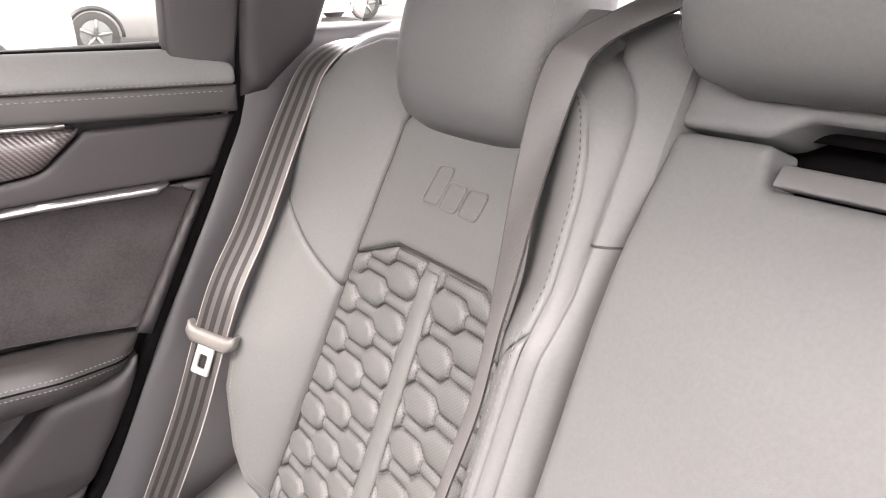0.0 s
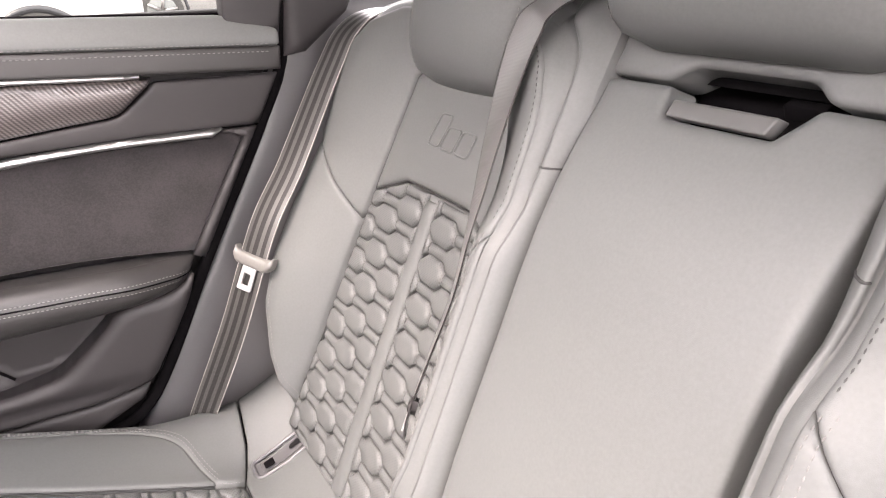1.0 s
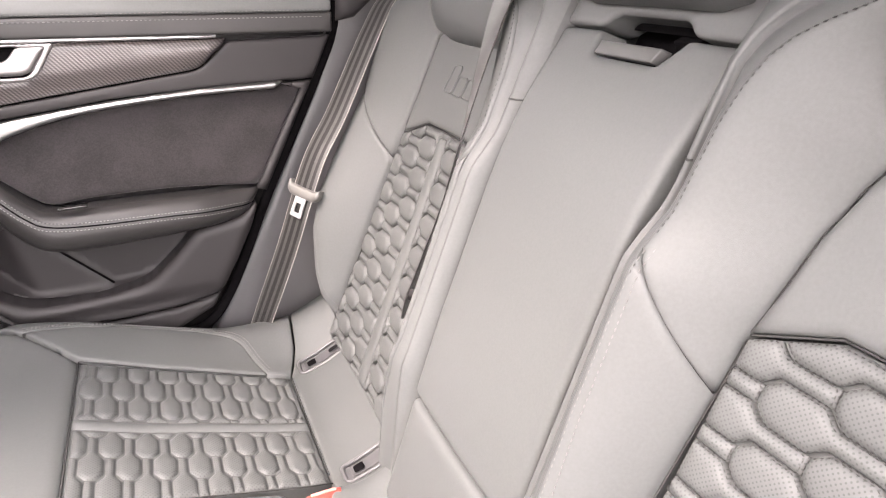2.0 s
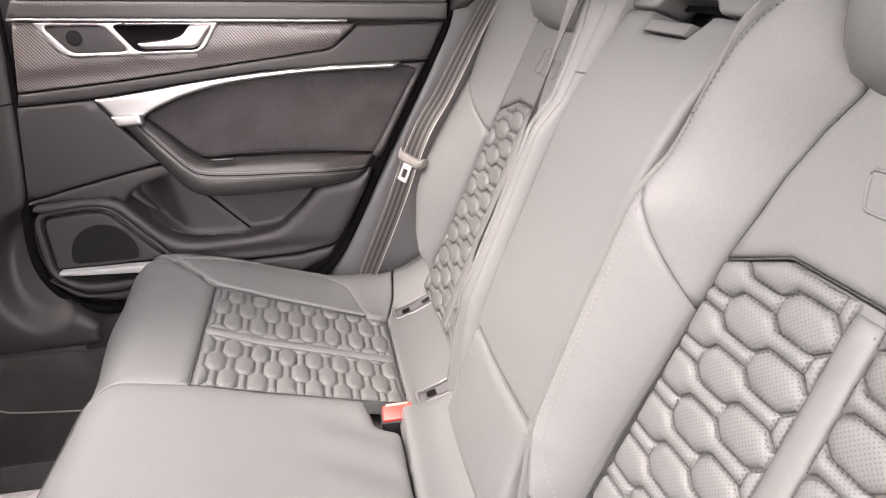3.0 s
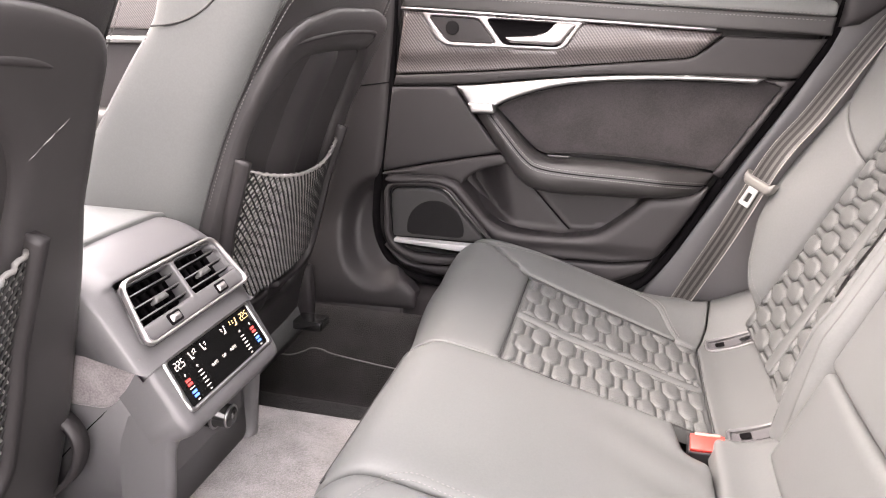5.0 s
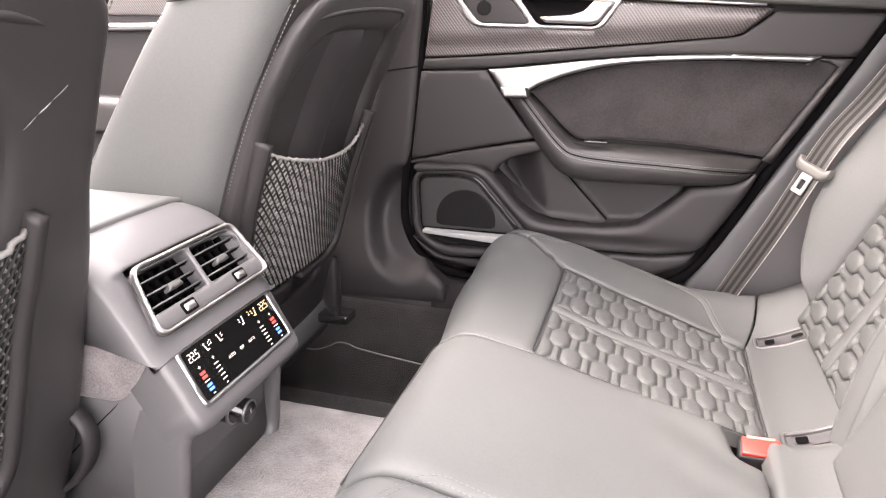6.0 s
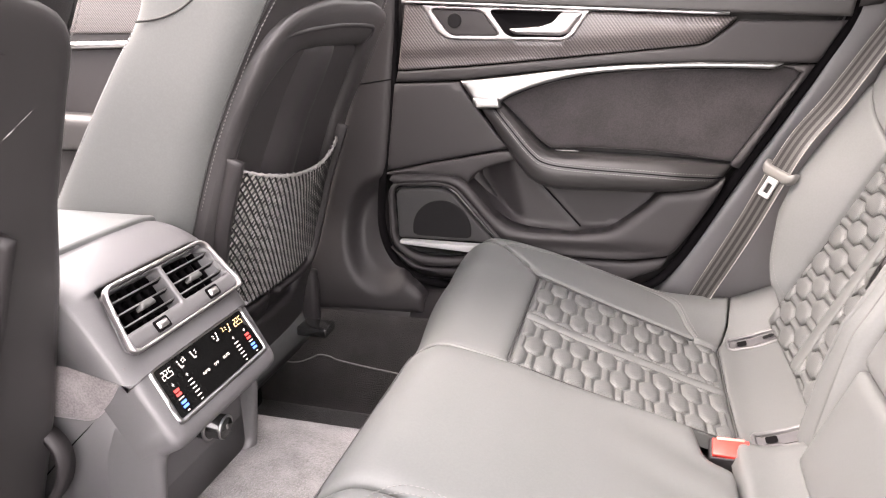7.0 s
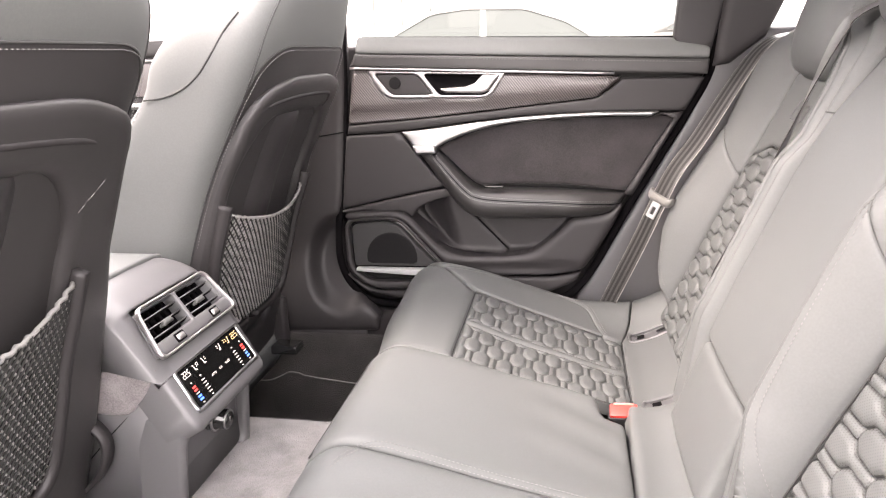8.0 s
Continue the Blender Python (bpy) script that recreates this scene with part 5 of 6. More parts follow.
def console():
    th = thing("centre_console", "grey rear centre console with air vents and climate display", "console", (-0.4, 0, 0.32))
    # outline of the rear face from top to foot, as (x, z); the sides sweep forwards
    prof = spline([(-1.2, 0.668), (-0.7, 0.672), (-0.55, 0.672), (-0.47, 0.667), (-0.425, 0.652), (-0.405, 0.632), (-0.382, 0.60), (-0.36, 0.566), (-0.352, 0.555)], 10)
    secs = []
    for y in (-0.128, -0.124, -0.112, -0.096, -0.088, 0.0, 0.088, 0.096, 0.112, 0.124, 0.128):
        e = (abs(y) / 0.128) ** 6
        dent = lambda z: 0.045 * smoothstep(0.574, 0.58, z) * smoothstep(0.644, 0.638, z) if abs(y) < 0.09 else 0.0
        secs.append([bm_v for bm_v in [Vector((x - 0.012 * e - dent(z), y, z - 0.016 * e - 0.3 * dent(z))) for x, z in prof] + [Vector((-0.36, y, 0.545)), Vector((-0.44, y * 0.98, 0.56)), Vector((-1.2, y * 0.98, 0.58))]])
    part("upper_shell", loft(secs), plastic_grey, th, "grey upper shell")
    for y in (-1, 1):
        side = rounded([(-0.9, 0.59), (-0.447, 0.583), (-0.40, 0.578), (-0.37, 0.563, 0.003), (-0.392, 0.52), (-0.425, 0.488, 0.012), (-0.475, 0.487), (-0.9, 0.495)], 0.012, 4)
        part("suede_side", panel(side, lambda x, z, h, y=y: Vector((x, y * (0.122 + h), z)), puff=0.006, r=0.008, res=0.02, skirt=0.02), suede_grey, th, "grey suede side pad")
    lower = []
    for x, w, z0, z1 in ((-1.2, 0.115, 0.3, 0.58), (-0.47, 0.115, 0.3, 0.57), (-0.40, 0.116, 0.3, 0.565), (-0.385, 0.112, 0.3, 0.558), (-0.372, 0.10, 0.3, 0.55)):
        lower.append([Vector((x, -w, z0)), Vector((x, w, z0)), Vector((x, w, z1)), Vector((x, -w, z1))])
    part("lower_body", loft(lower), plastic_grey, th)
    # facing plate under the shell
    n = Vector((0.86, 0, 0.51)).normalized()
    u = Vector((-0.51, 0, 0.86)).normalized()

    def F(y, q, h):
        return Vector((-0.345, y, 0.517)) + u * q + n * h
    plate = rounded([(-0.118, -0.06, 0.02), (0.118, -0.06, 0.02), (0.12, 0.05, 0.02), (-0.12, 0.05, 0.02)], 0.02, 5)
    part("display_plate", panel(plate, F, puff=0.012, r=0.018, res=0.014, skirt=0.05, lift=0.004), plastic_grey, th)
    fr = rounded([(-0.101, -0.036), (0.101, -0.036), (0.099, 0.037), (-0.099, 0.037)], 0.008, 5)
    fh = rounded([(-0.096, -0.031), (0.096, -0.031), (0.094, 0.032), (-0.094, 0.032)], 0.005, 5)
    part("display_frame", panel(fr, F, puff=0.001, r=0.0025, rings=(1.0,), res=0.015, skirt=0.006, lift=0.0075, holes=[fh]), chrome_bright, th, "bright display frame")
    scr = part("display", panel(fh, F, puff=0.0005, r=0.001, res=0.03, skirt=0.003, lift=0.0055), screen_black, th, "black climate display with lit figures")

    def sign(name, loop, mt):
        bm = bmesh.new()
        bm.faces.new([bm.verts.new(F(p[0], p[1], 0.0062)) for p in loop])
        return part(name, bm, mt, scr, smooth=False)
    rect = lambda y, q, w, hh: [(y - w / 2, q - hh / 2), (y + w / 2, q - hh / 2), (y + w / 2, q + hh / 2), (y - w / 2, q + hh / 2)]

    def digits(text, y, q, mt, size=0.0125):
        cu = bpy.data.curves.new("figures", 'FONT')
        cu.body, cu.size, cu.align_x, cu.align_y = text, size, 'CENTER', 'CENTER'
        tmp = new("figures", cu)
        dg = bpy.context.evaluated_depsgraph_get()
        me = bpy.data.meshes.new_from_object(tmp.evaluated_get(dg))
        bpy.data.objects.remove(tmp)
        bm = bmesh.new()
        bm.from_mesh(me)
        for v in bm.verts:
            v.co = F(y + v.co.x, q + v.co.y, 0.0062)
        part("figures", bm, mt, scr, "lit temperature figures", smooth=False)
    SEG = {"a": (0, 1, 1, 1), "b": (1, 0.5, 1, 1), "c": (1, 0, 1, 0.5), "d": (0, 0, 1, 0), "e": (0, 0, 0, 0.5), "f": (0, 0.5, 0, 1), "g": (0, 0.5, 1, 0.5)}

    def segments(digits_on, y, q, mt, w=0.0040, hh=0.0092, thick=0.0010):
        """Seven-segment figures, leaning a little."""
        bm = bmesh.new()
        x0 = y - 0.0098
        for keys in digits_on:
            if keys == ".":
                bars, step_on = [(-0.0008, 0, 0.0004, 0)], 0.0015
            else:
                bars, step_on = [(SEG[k][0] * w, SEG[k][1] * hh, SEG[k][2] * w, SEG[k][3] * hh) for k in keys], w + 0.0021
            for a, b, c, e in bars:
                dx, dy = c - a, e - b
                ln = math.hypot(dx, dy)
                nx, ny = -dy / ln * thick / 2, dx / ln * thick / 2
                loop = [(a + nx, b + ny), (a - nx, b - ny), (c - nx, e - ny), (c + nx, e + ny)]
                bm.faces.new([bm.verts.new(F(x0 + px + 0.12 * py, q + py, 0.0062)) for px, py in loop])
            x0 += step_on
        part("figures", bm, mt, scr, "lit temperature figures", smooth=False)

    def seat_icon(y, q, flip, mt):
        bm = bmesh.new()
        shapes = ([(0, 0), (0.005, 0), (0.005, 0.0014), (0.0016, 0.0018), (0.0004, 0.007), (-0.0014, 0.007)], [(-0.001 + 0.0014 * math.cos(k), 0.0092 + 0.0014 * math.sin(k)) for k in np.linspace(0, 5.4, 7)],
                  [(0.0055, 0.004), (0.0085, 0.0052), (0.0085, 0.0064), (0.0055, 0.0052)], [(0.0055, 0.0072), (0.0085, 0.0084), (0.0085, 0.0096), (0.0055, 0.0084)])
        for sh in shapes:
            bm.faces.new([bm.verts.new(F(y + flip * px, q - 0.005 + py, 0.0062)) for px, py in sh])
        part("symbol", bm, mt, scr, "lit seat symbol", smooth=False)
    for sg, mt in ((-1, led_white), (1, led_amber)):
        segments(("abged", "abged", ".", "afgcd"), sg * 0.077, 0.0165, mt)
        digits("+", sg * 0.079, 0.006, led_white, 0.009)
        digits("+", sg * 0.052, 0.006, led_white, 0.009)
        for k in range(5):
            sign("heat_bar", rect(sg * 0.079, -0.001 - 0.0052 * k, 0.0095, 0.0034 if k != 2 else 0.0012), (led_red, led_red, led_white, led_blue, led_blue)[k])
            sign("fan_bar", rect(sg * 0.052, -0.001 - 0.0052 * k, 0.0085, 0.0013), led_white)
        sign("minus", rect(sg * 0.079, -0.0275, 0.004, 0.0013), led_white)
        sign("minus", rect(sg * 0.052, -0.0275, 0.004, 0.0013), led_white)
        seat_icon(sg * 0.0535, 0.021, 1, mt) if sg < 0 else seat_icon(0.056, 0.021, -1, mt)
        digits("2", sg * 0.0425, 0.0235, mt, 0.008)
        seat_icon(sg * 0.027, 0.021, -sg, led_white)
        digits("AUTO", sg * 0.0225, -0.006, led_white, 0.0052)
    digits("OFF", 0, -0.006, led_white, 0.0052)
    # lower face with socket
    lf = rounded([(-0.098, 0.325), (0.098, 0.325), (0.096, 0.452), (-0.096, 0.452)], 0.02, 5)
    L = lambda y, z, h: Vector((-0.372 + h + 0.10 * (z - 0.42), y, z))
    low_frame = rounded([(-0.117, 0.315), (0.117, 0.315), (0.117, 0.49), (-0.117, 0.49)], 0.015, 5)
    part("lower_frame", panel(low_frame, lambda y, z, h: L(y, z, h + 0.014 * smoothstep(0.43, 0.49, z)), puff=0.012, r=0.016, res=0.014, skirt=0.06, lift=0.024, holes=[lf]), plastic_grey, th)
    part("lower_face", panel(lf, L, puff=0.004, r=0.008, res=0.03, skirt=0.01, lift=0.004), plastic_grey, th)
    knob = part("socket", tube([L(0, 0.423, 0.0), L(0, 0.423, 0.016), L(0, 0.423, 0.0165), L(0, 0.423, 0.036), L(0, 0.423, 0.038)], [0.019, 0.019, 0.016, 0.016, 0.014], 24), gloss_black, th, "black power socket plug with chrome rim")
    part("socket_ring", tube([L(0.0192 * math.cos(a), 0.423 + 0.0192 * math.sin(a), 0.016) for a in np.linspace(0, 2 * math.pi, 28, endpoint=False)], 0.0022, 6, closed=True), chrome_bright, knob)
    part("cap", tube([L(0, 0.423, 0.0378), L(0, 0.423, 0.0392)], 0.0125, 24), gloss_black, knob)
    part("cap_ring", tube([L(0.015 * math.cos(a), 0.423 + 0.015 * math.sin(a), 0.0365) for a in np.linspace(0, 2 * math.pi, 28, endpoint=False)], 0.0016, 6, closed=True), chrome_bright, knob)
    part("mark", box(-0.3325, 0, 0.424, 0.0008, 0.004, 0.007, 0), thread, knob)
    for sg in (-1, 1):
        seam = spline([(-0.382, 0.53), (-0.372, 0.488), (-0.392, 0.445), (-0.402, 0.40), (-0.404, 0.31)], 6)
        part("seam", tube([Vector((x, sg * 0.1155, z)) for x, z in seam], 0.0014, 6), rubber, th)
        part("seam", tube([Vector((x, sg * 0.1145, z)) for x, z in ((-0.427, 0.487), (-0.46, 0.455), (-0.56, 0.35))], 0.0012, 6), rubber, th)
    # air vent
    vn = Vector((0.83, 0, 0.56)).normalized()
    vu = Vector((-0.56, 0, 0.83)).normalized()

    def G(y, q, h):
        return Vector((-0.388, y, 0.609)) + vu * q + vn * h
    vo = rounded([(-0.116, -0.043), (0.116, -0.043), (0.098, 0.040), (-0.098, 0.040)], 0.016, 6)
    vi = rounded([(-0.1105, -0.0385), (0.1105, -0.0385), (0.094, 0.0355), (-0.094, 0.0355)], 0.013, 6)
    vt = part("vent_frame", panel(vo, G, puff=0.002, r=0.003, rings=(0.5, 1.0), res=0.012, skirt=0.006, lift=0.010, holes=[vi]), chrome, th, "satin aluminium vent frame")
    hl = rounded([(-0.105, -0.018), (-0.004, -0.018), (-0.004, 0.032), (-0.093, 0.032)], 0.005, 4)
    hr = [(-y, q) for y, q in hl][::-1]
    part("vent_face", panel(vi, G, puff=0.004, r=0.006, res=0.012, skirt=0.02, lift=0.007, holes=[hl, hr]), plastic_grey, vt)
    bk = rounded([(-0.105, -0.03), (0.105, -0.03), (0.09, 0.033), (-0.09, 0.033)], 0.005, 3)
    part("vent_back", panel(bk, G, puff=0.001, r=0.003, res=0.03, skirt=0, lift=-0.03), rubber, vt)
    for sg in (-1, 1):
        lean = (vn * 0.9 + vu * 0.35).normalized()
        for q in (-0.011, 0.004, 0.019):
            a, b = (0.006, 0.099 - 0.22 * (q + 0.018))
            bm = ribbon([G(sg * a, q, -0.002), G(sg * b, q, -0.002)], [lean] * 2, 0.008, 0.0018)
            # slats near-black for the vent's shade, pale bars for light on their edges
            sl = part("slat", bm, rubber, vt)
            part("slat_edge_light", tube([G(sg * a, q + 0.0012, 0.002), G(sg * b, q + 0.0012, 0.002)], 0.0011, 6), plastic_grey, sl)
        for k in range(5):
            y0 = 0.018 + 0.017 * k
            part("vane", ribbon([G(sg * y0, -0.018, -0.018), G(sg * y0, 0.03, -0.018)], [vn] * 2, 0.012, 0.0014), rubber, vt)
        tab = rounded([(0.034, -0.003), (0.062, -0.003), (0.058, 0.006), (0.038, 0.006)], 0.003, 3)
        part("slat_tab", panel([(sg * y, q) for y, q in (tab if sg > 0 else tab[::-1])], G, puff=0.003, r=0.004, res=0.012, skirt=0.008, lift=0.005), satin_grey, vt, "satin vane tab")
        wheel = rounded([(0.044, -0.033), (0.062, -0.033), (0.062, -0.024), (0.044, -0.024)], 0.002, 3)
        part("thumb_wheel", panel([(sg * y, q) for y, q in (wheel if sg > 0 else wheel[::-1])], G, puff=0.004, r=0.006, res=0.01, skirt=0.004, lift=0.012), chrome, vt, "silver thumb wheel")
        slot = rounded([(0.040, -0.036), (0.066, -0.036), (0.066, -0.021), (0.040, -0.021)], 0.003, 3)
        part("wheel_slot", panel([(sg * y, q) for y, q in (slot if sg > 0 else slot[::-1])], G, puff=0.0005, r=0.002, res=0.01, skirt=0.0, lift=0.0078), rubber, vt)
    # armrest lid
    lid = rounded([(-1.15, -0.12), (-0.485, -0.12), (-0.485, 0.12), (-1.15, 0.12)], 0.012, 5)
    part("armrest_lid", panel(lid, lambda x, y, h: Vector((x, y, 0.672 + h - 0.016 * (abs(y) / 0.128) ** 6)), puff=0.004, r=0.006, res=0.02, skirt=0.01, lift=0.0035), leather, th, "grey leather armrest lid")
    return th


console()


# ---- front seats ----
shell_black = surface("black_shell_plastic", (0.024, 0.022, 0.023), rough=0.45, spec=0.35, var=0.15, fine=500, bump=0.2, depth=0.0005)
leather_black = surface("black_leather", (0.025, 0.0232, 0.0238), rough=0.42, spec=0.4, var=0.08, big=5, fine=330, bump=0.12, depth=0.0008, grain="voronoi")
scuff = surface("pale_scuff", (0.26, 0.25, 0.24), rough=0.8, bump=0.0)
cord_dark = surface("net_cord_dark", (0.006, 0.006, 0.006), rough=0.85, bump=0.0)

def front_seat(side):
    th = thing("front_seat", "grey leather front sports seat, net pocket, beside the " + ("closed door" if side > 0 else "open doorway"), "seat", (-0.55, side * 0.39, 0.1), "front seats")
    yc = 0.395
    st = [  # z, back x, front x, half width, sharpness
        (0.22, -0.55, -0.96, 0.20, 0.5), (0.36, -0.525, -0.90, 0.222, 0.42), (0.5, -0.485, -0.83, 0.236, 0.36), (0.63, -0.452, -0.745, 0.243, 0.33), (0.76, -0.405, -0.655, 0.245, 0.33), (0.87, -0.35, -0.575, 0.246, 0.34),
        (0.93, -0.315, -0.53, 0.246, 0.38), (0.985, -0.285, -0.51, 0.24, 0.42), (1.04, -0.262, -0.468, 0.225, 0.48), (1.10, -0.24, -0.41, 0.195, 0.55), (1.16, -0.222, -0.375, 0.165, 0.6), (1.22, -0.21, -0.35, 0.15, 0.62),
        (1.27, -0.21, -0.335, 0.14, 0.65), (1.30, -0.225, -0.315, 0.115, 0.7), (1.31, -0.25, -0.295, 0.06, 0.8)]
    if side < 0:
        lean = lambda z: 0.012 if z < 1.1 else 0.0
        st = [(z, b + lean(z), f + lean(z), w, k) for z, b, f, w, k in st]
    cols = list(zip(*st))
    fine = spline([tuple(s) for s in st], 8)
    RING, EDGE = 96, 13
    wide = 0.0 if side > 0 else 0.045
    secs = []
    xb = lambda z: float(np.interp(z, cols[0], cols[1]))
    fz = np.array(fine)

    def bend(i, z0):
        """The rows sink towards the edge of the back, so that the shoulder seam turns in a curve."""
        c = min(i, RING - i)
        t = min(1.0, max(0.0, (c - 3) / (EDGE - 3)))
        h = 1 - math.sqrt(1 - t * t) if c <= EDGE else 1 - smoothstep(EDGE + 2, EDGE + 20, c)
        return 0.085 * h * math.exp(-((z0 - 0.99) / 0.12) ** 2)
    for row in fine:
        ring = []
        for i in range(RING):
            z = row[0] - bend(i, row[0])
            b, f, w, k = [float(np.interp(z, fz[:, 0], fz[:, q])) for q in (1, 2, 3, 4)]
            shift = 0.02 * smoothstep(0.9, 1.08, z)
            a = 2 * math.pi * i / RING
            c, s = math.cos(a), math.sin(a)
            px = math.copysign(abs(c) ** k, c)
            py = math.copysign(abs(s) ** k, s)
            x = (b + f) / 2 + px * (b - f) / 2
            x += 0.02 * (1 - py * py) * (1 if px > 0 else 0) * 0.5
            ring.append(Vector((x, side * (yc - shift + py * w + min(0.0, py) * wide * smoothstep(0.9, 0.68, z)), z)))
        secs.append(ring)
    front, rear = bmesh.new(), bmesh.new()
    for (z, _, _, _, k), ra, rb in zip(fine, secs, secs[1:]):
        for i in range(RING):
            bm = rear if (i < EDGE or i >= RING - EDGE) and z < 1.0 else front
            bm.faces.new([bm.verts.new(v) for v in (ra[i], ra[(i + 1) % RING], rb[(i + 1) % RING], rb[i])])
    front.faces.new([front.verts.new(v) for v in secs[0][::-1]])
    front.faces.new([front.verts.new(v) for v in secs[-1]])
    for bm in (front, rear):
        bmesh.ops.remove_doubles(bm, verts=bm.verts[:], dist=1e-5)
    body = part("seat_back", front, leather, th, "grey leather seat back with fixed headrest")
    part("back_cover", rear, leather_black, th, "black leather rear cover")

    def B(y, z, h):
        t = (y - yc) / (0.245 + (wide if y < yc else 0.0))
        return Vector((xb(z) + 0.008 * (1 - t * t) + h - 0.05 * max(0.0, abs(t) - 0.72) ** 1.5, side * y, z))
    # dark shell on the back
    sh = [(yc - 0.205 - wide, 0.30), (yc + 0.205, 0.30), (yc + 0.222, 0.6), (yc + 0.222, 0.86), (yc + 0.20, 0.935, 0.03), (yc + 0.1, 0.955), (yc - 0.1, 0.955), (yc - 0.20, 0.93, 0.05), (yc - 0.222, 0.84), (yc - 0.222 - wide, 0.65), (yc - 0.222 - wide, 0.5)]
    yh = yc - 0.024 if side > 0 else yc + 0.030
    rt = 0.737 if side > 0 else 0.751
    ho = [(yh - 0.15, 0.40), (yh + 0.15, 0.40), (yh + 0.175, 0.6), (yh + 0.172, 0.80), (yh + 0.155, 0.885, 0.03), (yh - 0.11, 0.885, 0.05), (yh - 0.165, 0.82, 0.05), (yh - 0.172, 0.6)]
    ring = part("back_shell", panel(rounded(sh, 0.04, 5), B, puff=0.012, r=0.02, res=0.016, skirt=0.03, lift=0.016, holes=[rounded(ho, 0.03, 5)]), leather_black, th, "dark leather frame of the seat back")
    part("back_hollow", panel(rounded([(p[0] + (0.008 if p[0] > yh else -0.008), p[1] + (0.01 if p[1] > 0.6 else -0.01)) for p in ho], 0.03, 5), lambda y, z, h: B(y, z, h + 0.024 * smoothstep(0.09, 0.02, abs(y - yh + 0.01))), puff=0.02, r=0.03, res=0.016, skirt=0.0, lift=-0.008), shell_black, ring, "hollow black seat back")
    lip = spline([(yh - 0.165, 0.903), (yh - 0.112, 0.912), (yh, 0.918), (yh + 0.135, 0.915), (yh + 0.158, 0.905), (yh + 0.15, 0.886)], 8)
    part("pocket_lip", tube([B(y, z, 0.014) for y, z in lip], [0.001 + 0.0036 * min(1, k / 6, (len(lip) - 1 - k) / 6) for k in range(len(lip))], 8), plastic, ring)
    # net pocket
    zt = lambda y: rt - 0.053 + 0.032 * ((y - yh) / 0.18) ** 2 - 0.004 * (y - yh) / 0.18
    NB = 0.47
    def N(y, z):
        t = (y - yh) / 0.182
        return B(y, z, 0.02 + 0.03 * max(0.0, 1 - t * t) * (0.35 + 0.65 * smoothstep(NB, zt(y), z)))
    for sg in (1, -1):
        y0, y1 = yh + sg * 0.184, yh + sg * 0.188
        rail = spline([(yh + sg * 0.02, 0.452), (yh + sg * 0.13, 0.455), (yh + sg * 0.168, 0.48), (yh + sg * 0.178, 0.55), (y0, 0.65), (y1, rt)], 8)
        bm = ribbon([B(y, z, 0.02) for y, z in rail], [Vector((1, 0, 0.2))] * len(rail), 0.026, 0.012)
        part("net_rail", bm, plastic, ring, "black plastic net rail")
    u0, u1, step = yh - 0.182, yh + 0.182, 0.0118
    for direction, nm, mt, rad, out in ((1, "pocket_net", cord, 0.0021, 0.0), (-1, "net_weft", cord_dark, 0.0021, 0.0016)):
        bm = bmesh.new()
        for k in range(-46, 80):
            pts = []
            for i in range(0, 110):
                z = NB + i * 0.0037
                y = u0 + k * step + direction * (i * 0.0037) * 0.8
                if u0 <= y <= u1 and NB + 0.03 * max(0.0, abs(y - yh) / 0.182 - 0.6) <= z <= zt(y):
                    pts.append((N(y, z) + Vector((out, 0, 0)), i))
            if len(pts) > 1:
                tube([p for p, i in pts], [rad * ((0.5, 1.1, 1.1, 0.85)[(i + k) % 4] if direction > 0 else 0.8) for p, i in pts], 5, bm, cap=False)
        net = part(nm, bm, mt, ring, "black elastic net pocket")
        net["kind"] = "stuff"
    top = [N(y, zt(y)) for y in np.linspace(u0, u1, 60)]
    top = [p + Vector((0.0015 * math.sin(i * 1.9), 0, 0.0012 * math.cos(i * 2.3))) for i, p in enumerate(top)]
    part("net_hem", tube(top, 0.0031, 6), cord, ring, "elastic hem")
    if side < 0:
        for a, b, rad in (((0.262, 0.826), (0.252, 0.835), 0.0003), ((0.250, 0.837), (0.240, 0.845), 0.0006), ((0.238, 0.847), (0.226, 0.857), 0.0003)):
            part("scuff_mark", tube([B(a[0], a[1], 0.0162), B((a[0] + b[0]) / 2, (a[1] + b[1]) / 2, 0.0166), B(b[0], b[1], 0.0162)], [rad * 0.4, rad, rad * 0.4], 5), scuff, ring, "pale scuff in the dark leather")
    # seams with stitching, along the back edge
    top = [k for k, f in enumerate(fine) if f[0] < 1.0][-1] + 1
    for col in (EDGE, RING - EDGE):
        out = Vector((0, side * (1 if col == EDGE else -1), 0))
        low = [k for k, f in enumerate(fine) if f[0] > 0.45][0]
        edge_line = [secs[k][col] + out * 0.0004 for k in range(low, top + 1)]
        part("seam", tube(edge_line, 0.0018, 6), thread_dark, body)
        for off in (0.0065, -0.0065):
            part("stitching", stitches([p + Vector((off, 0, 0)) + out * (0.0012 if off < 0 else -0.001) for p in edge_line], 0.0038, 0.0024, 0.0009), thread, body, "pale seam thread")
        rise_line = [secs[k][col] + out * 0.0004 for k in range(top, len(secs) - 6)]
        part("seam", tube(rise_line, 0.0014, 6), thread_dark, body)
    arch = [secs[top][i % RING] for i in range(-EDGE, EDGE + 1)]
    part("seam", tube([p + Vector((0.0004, 0, 0)) for p in arch], 0.0018, 6), thread_dark, body)
    heart = sum(secs[top], Vector()) / RING
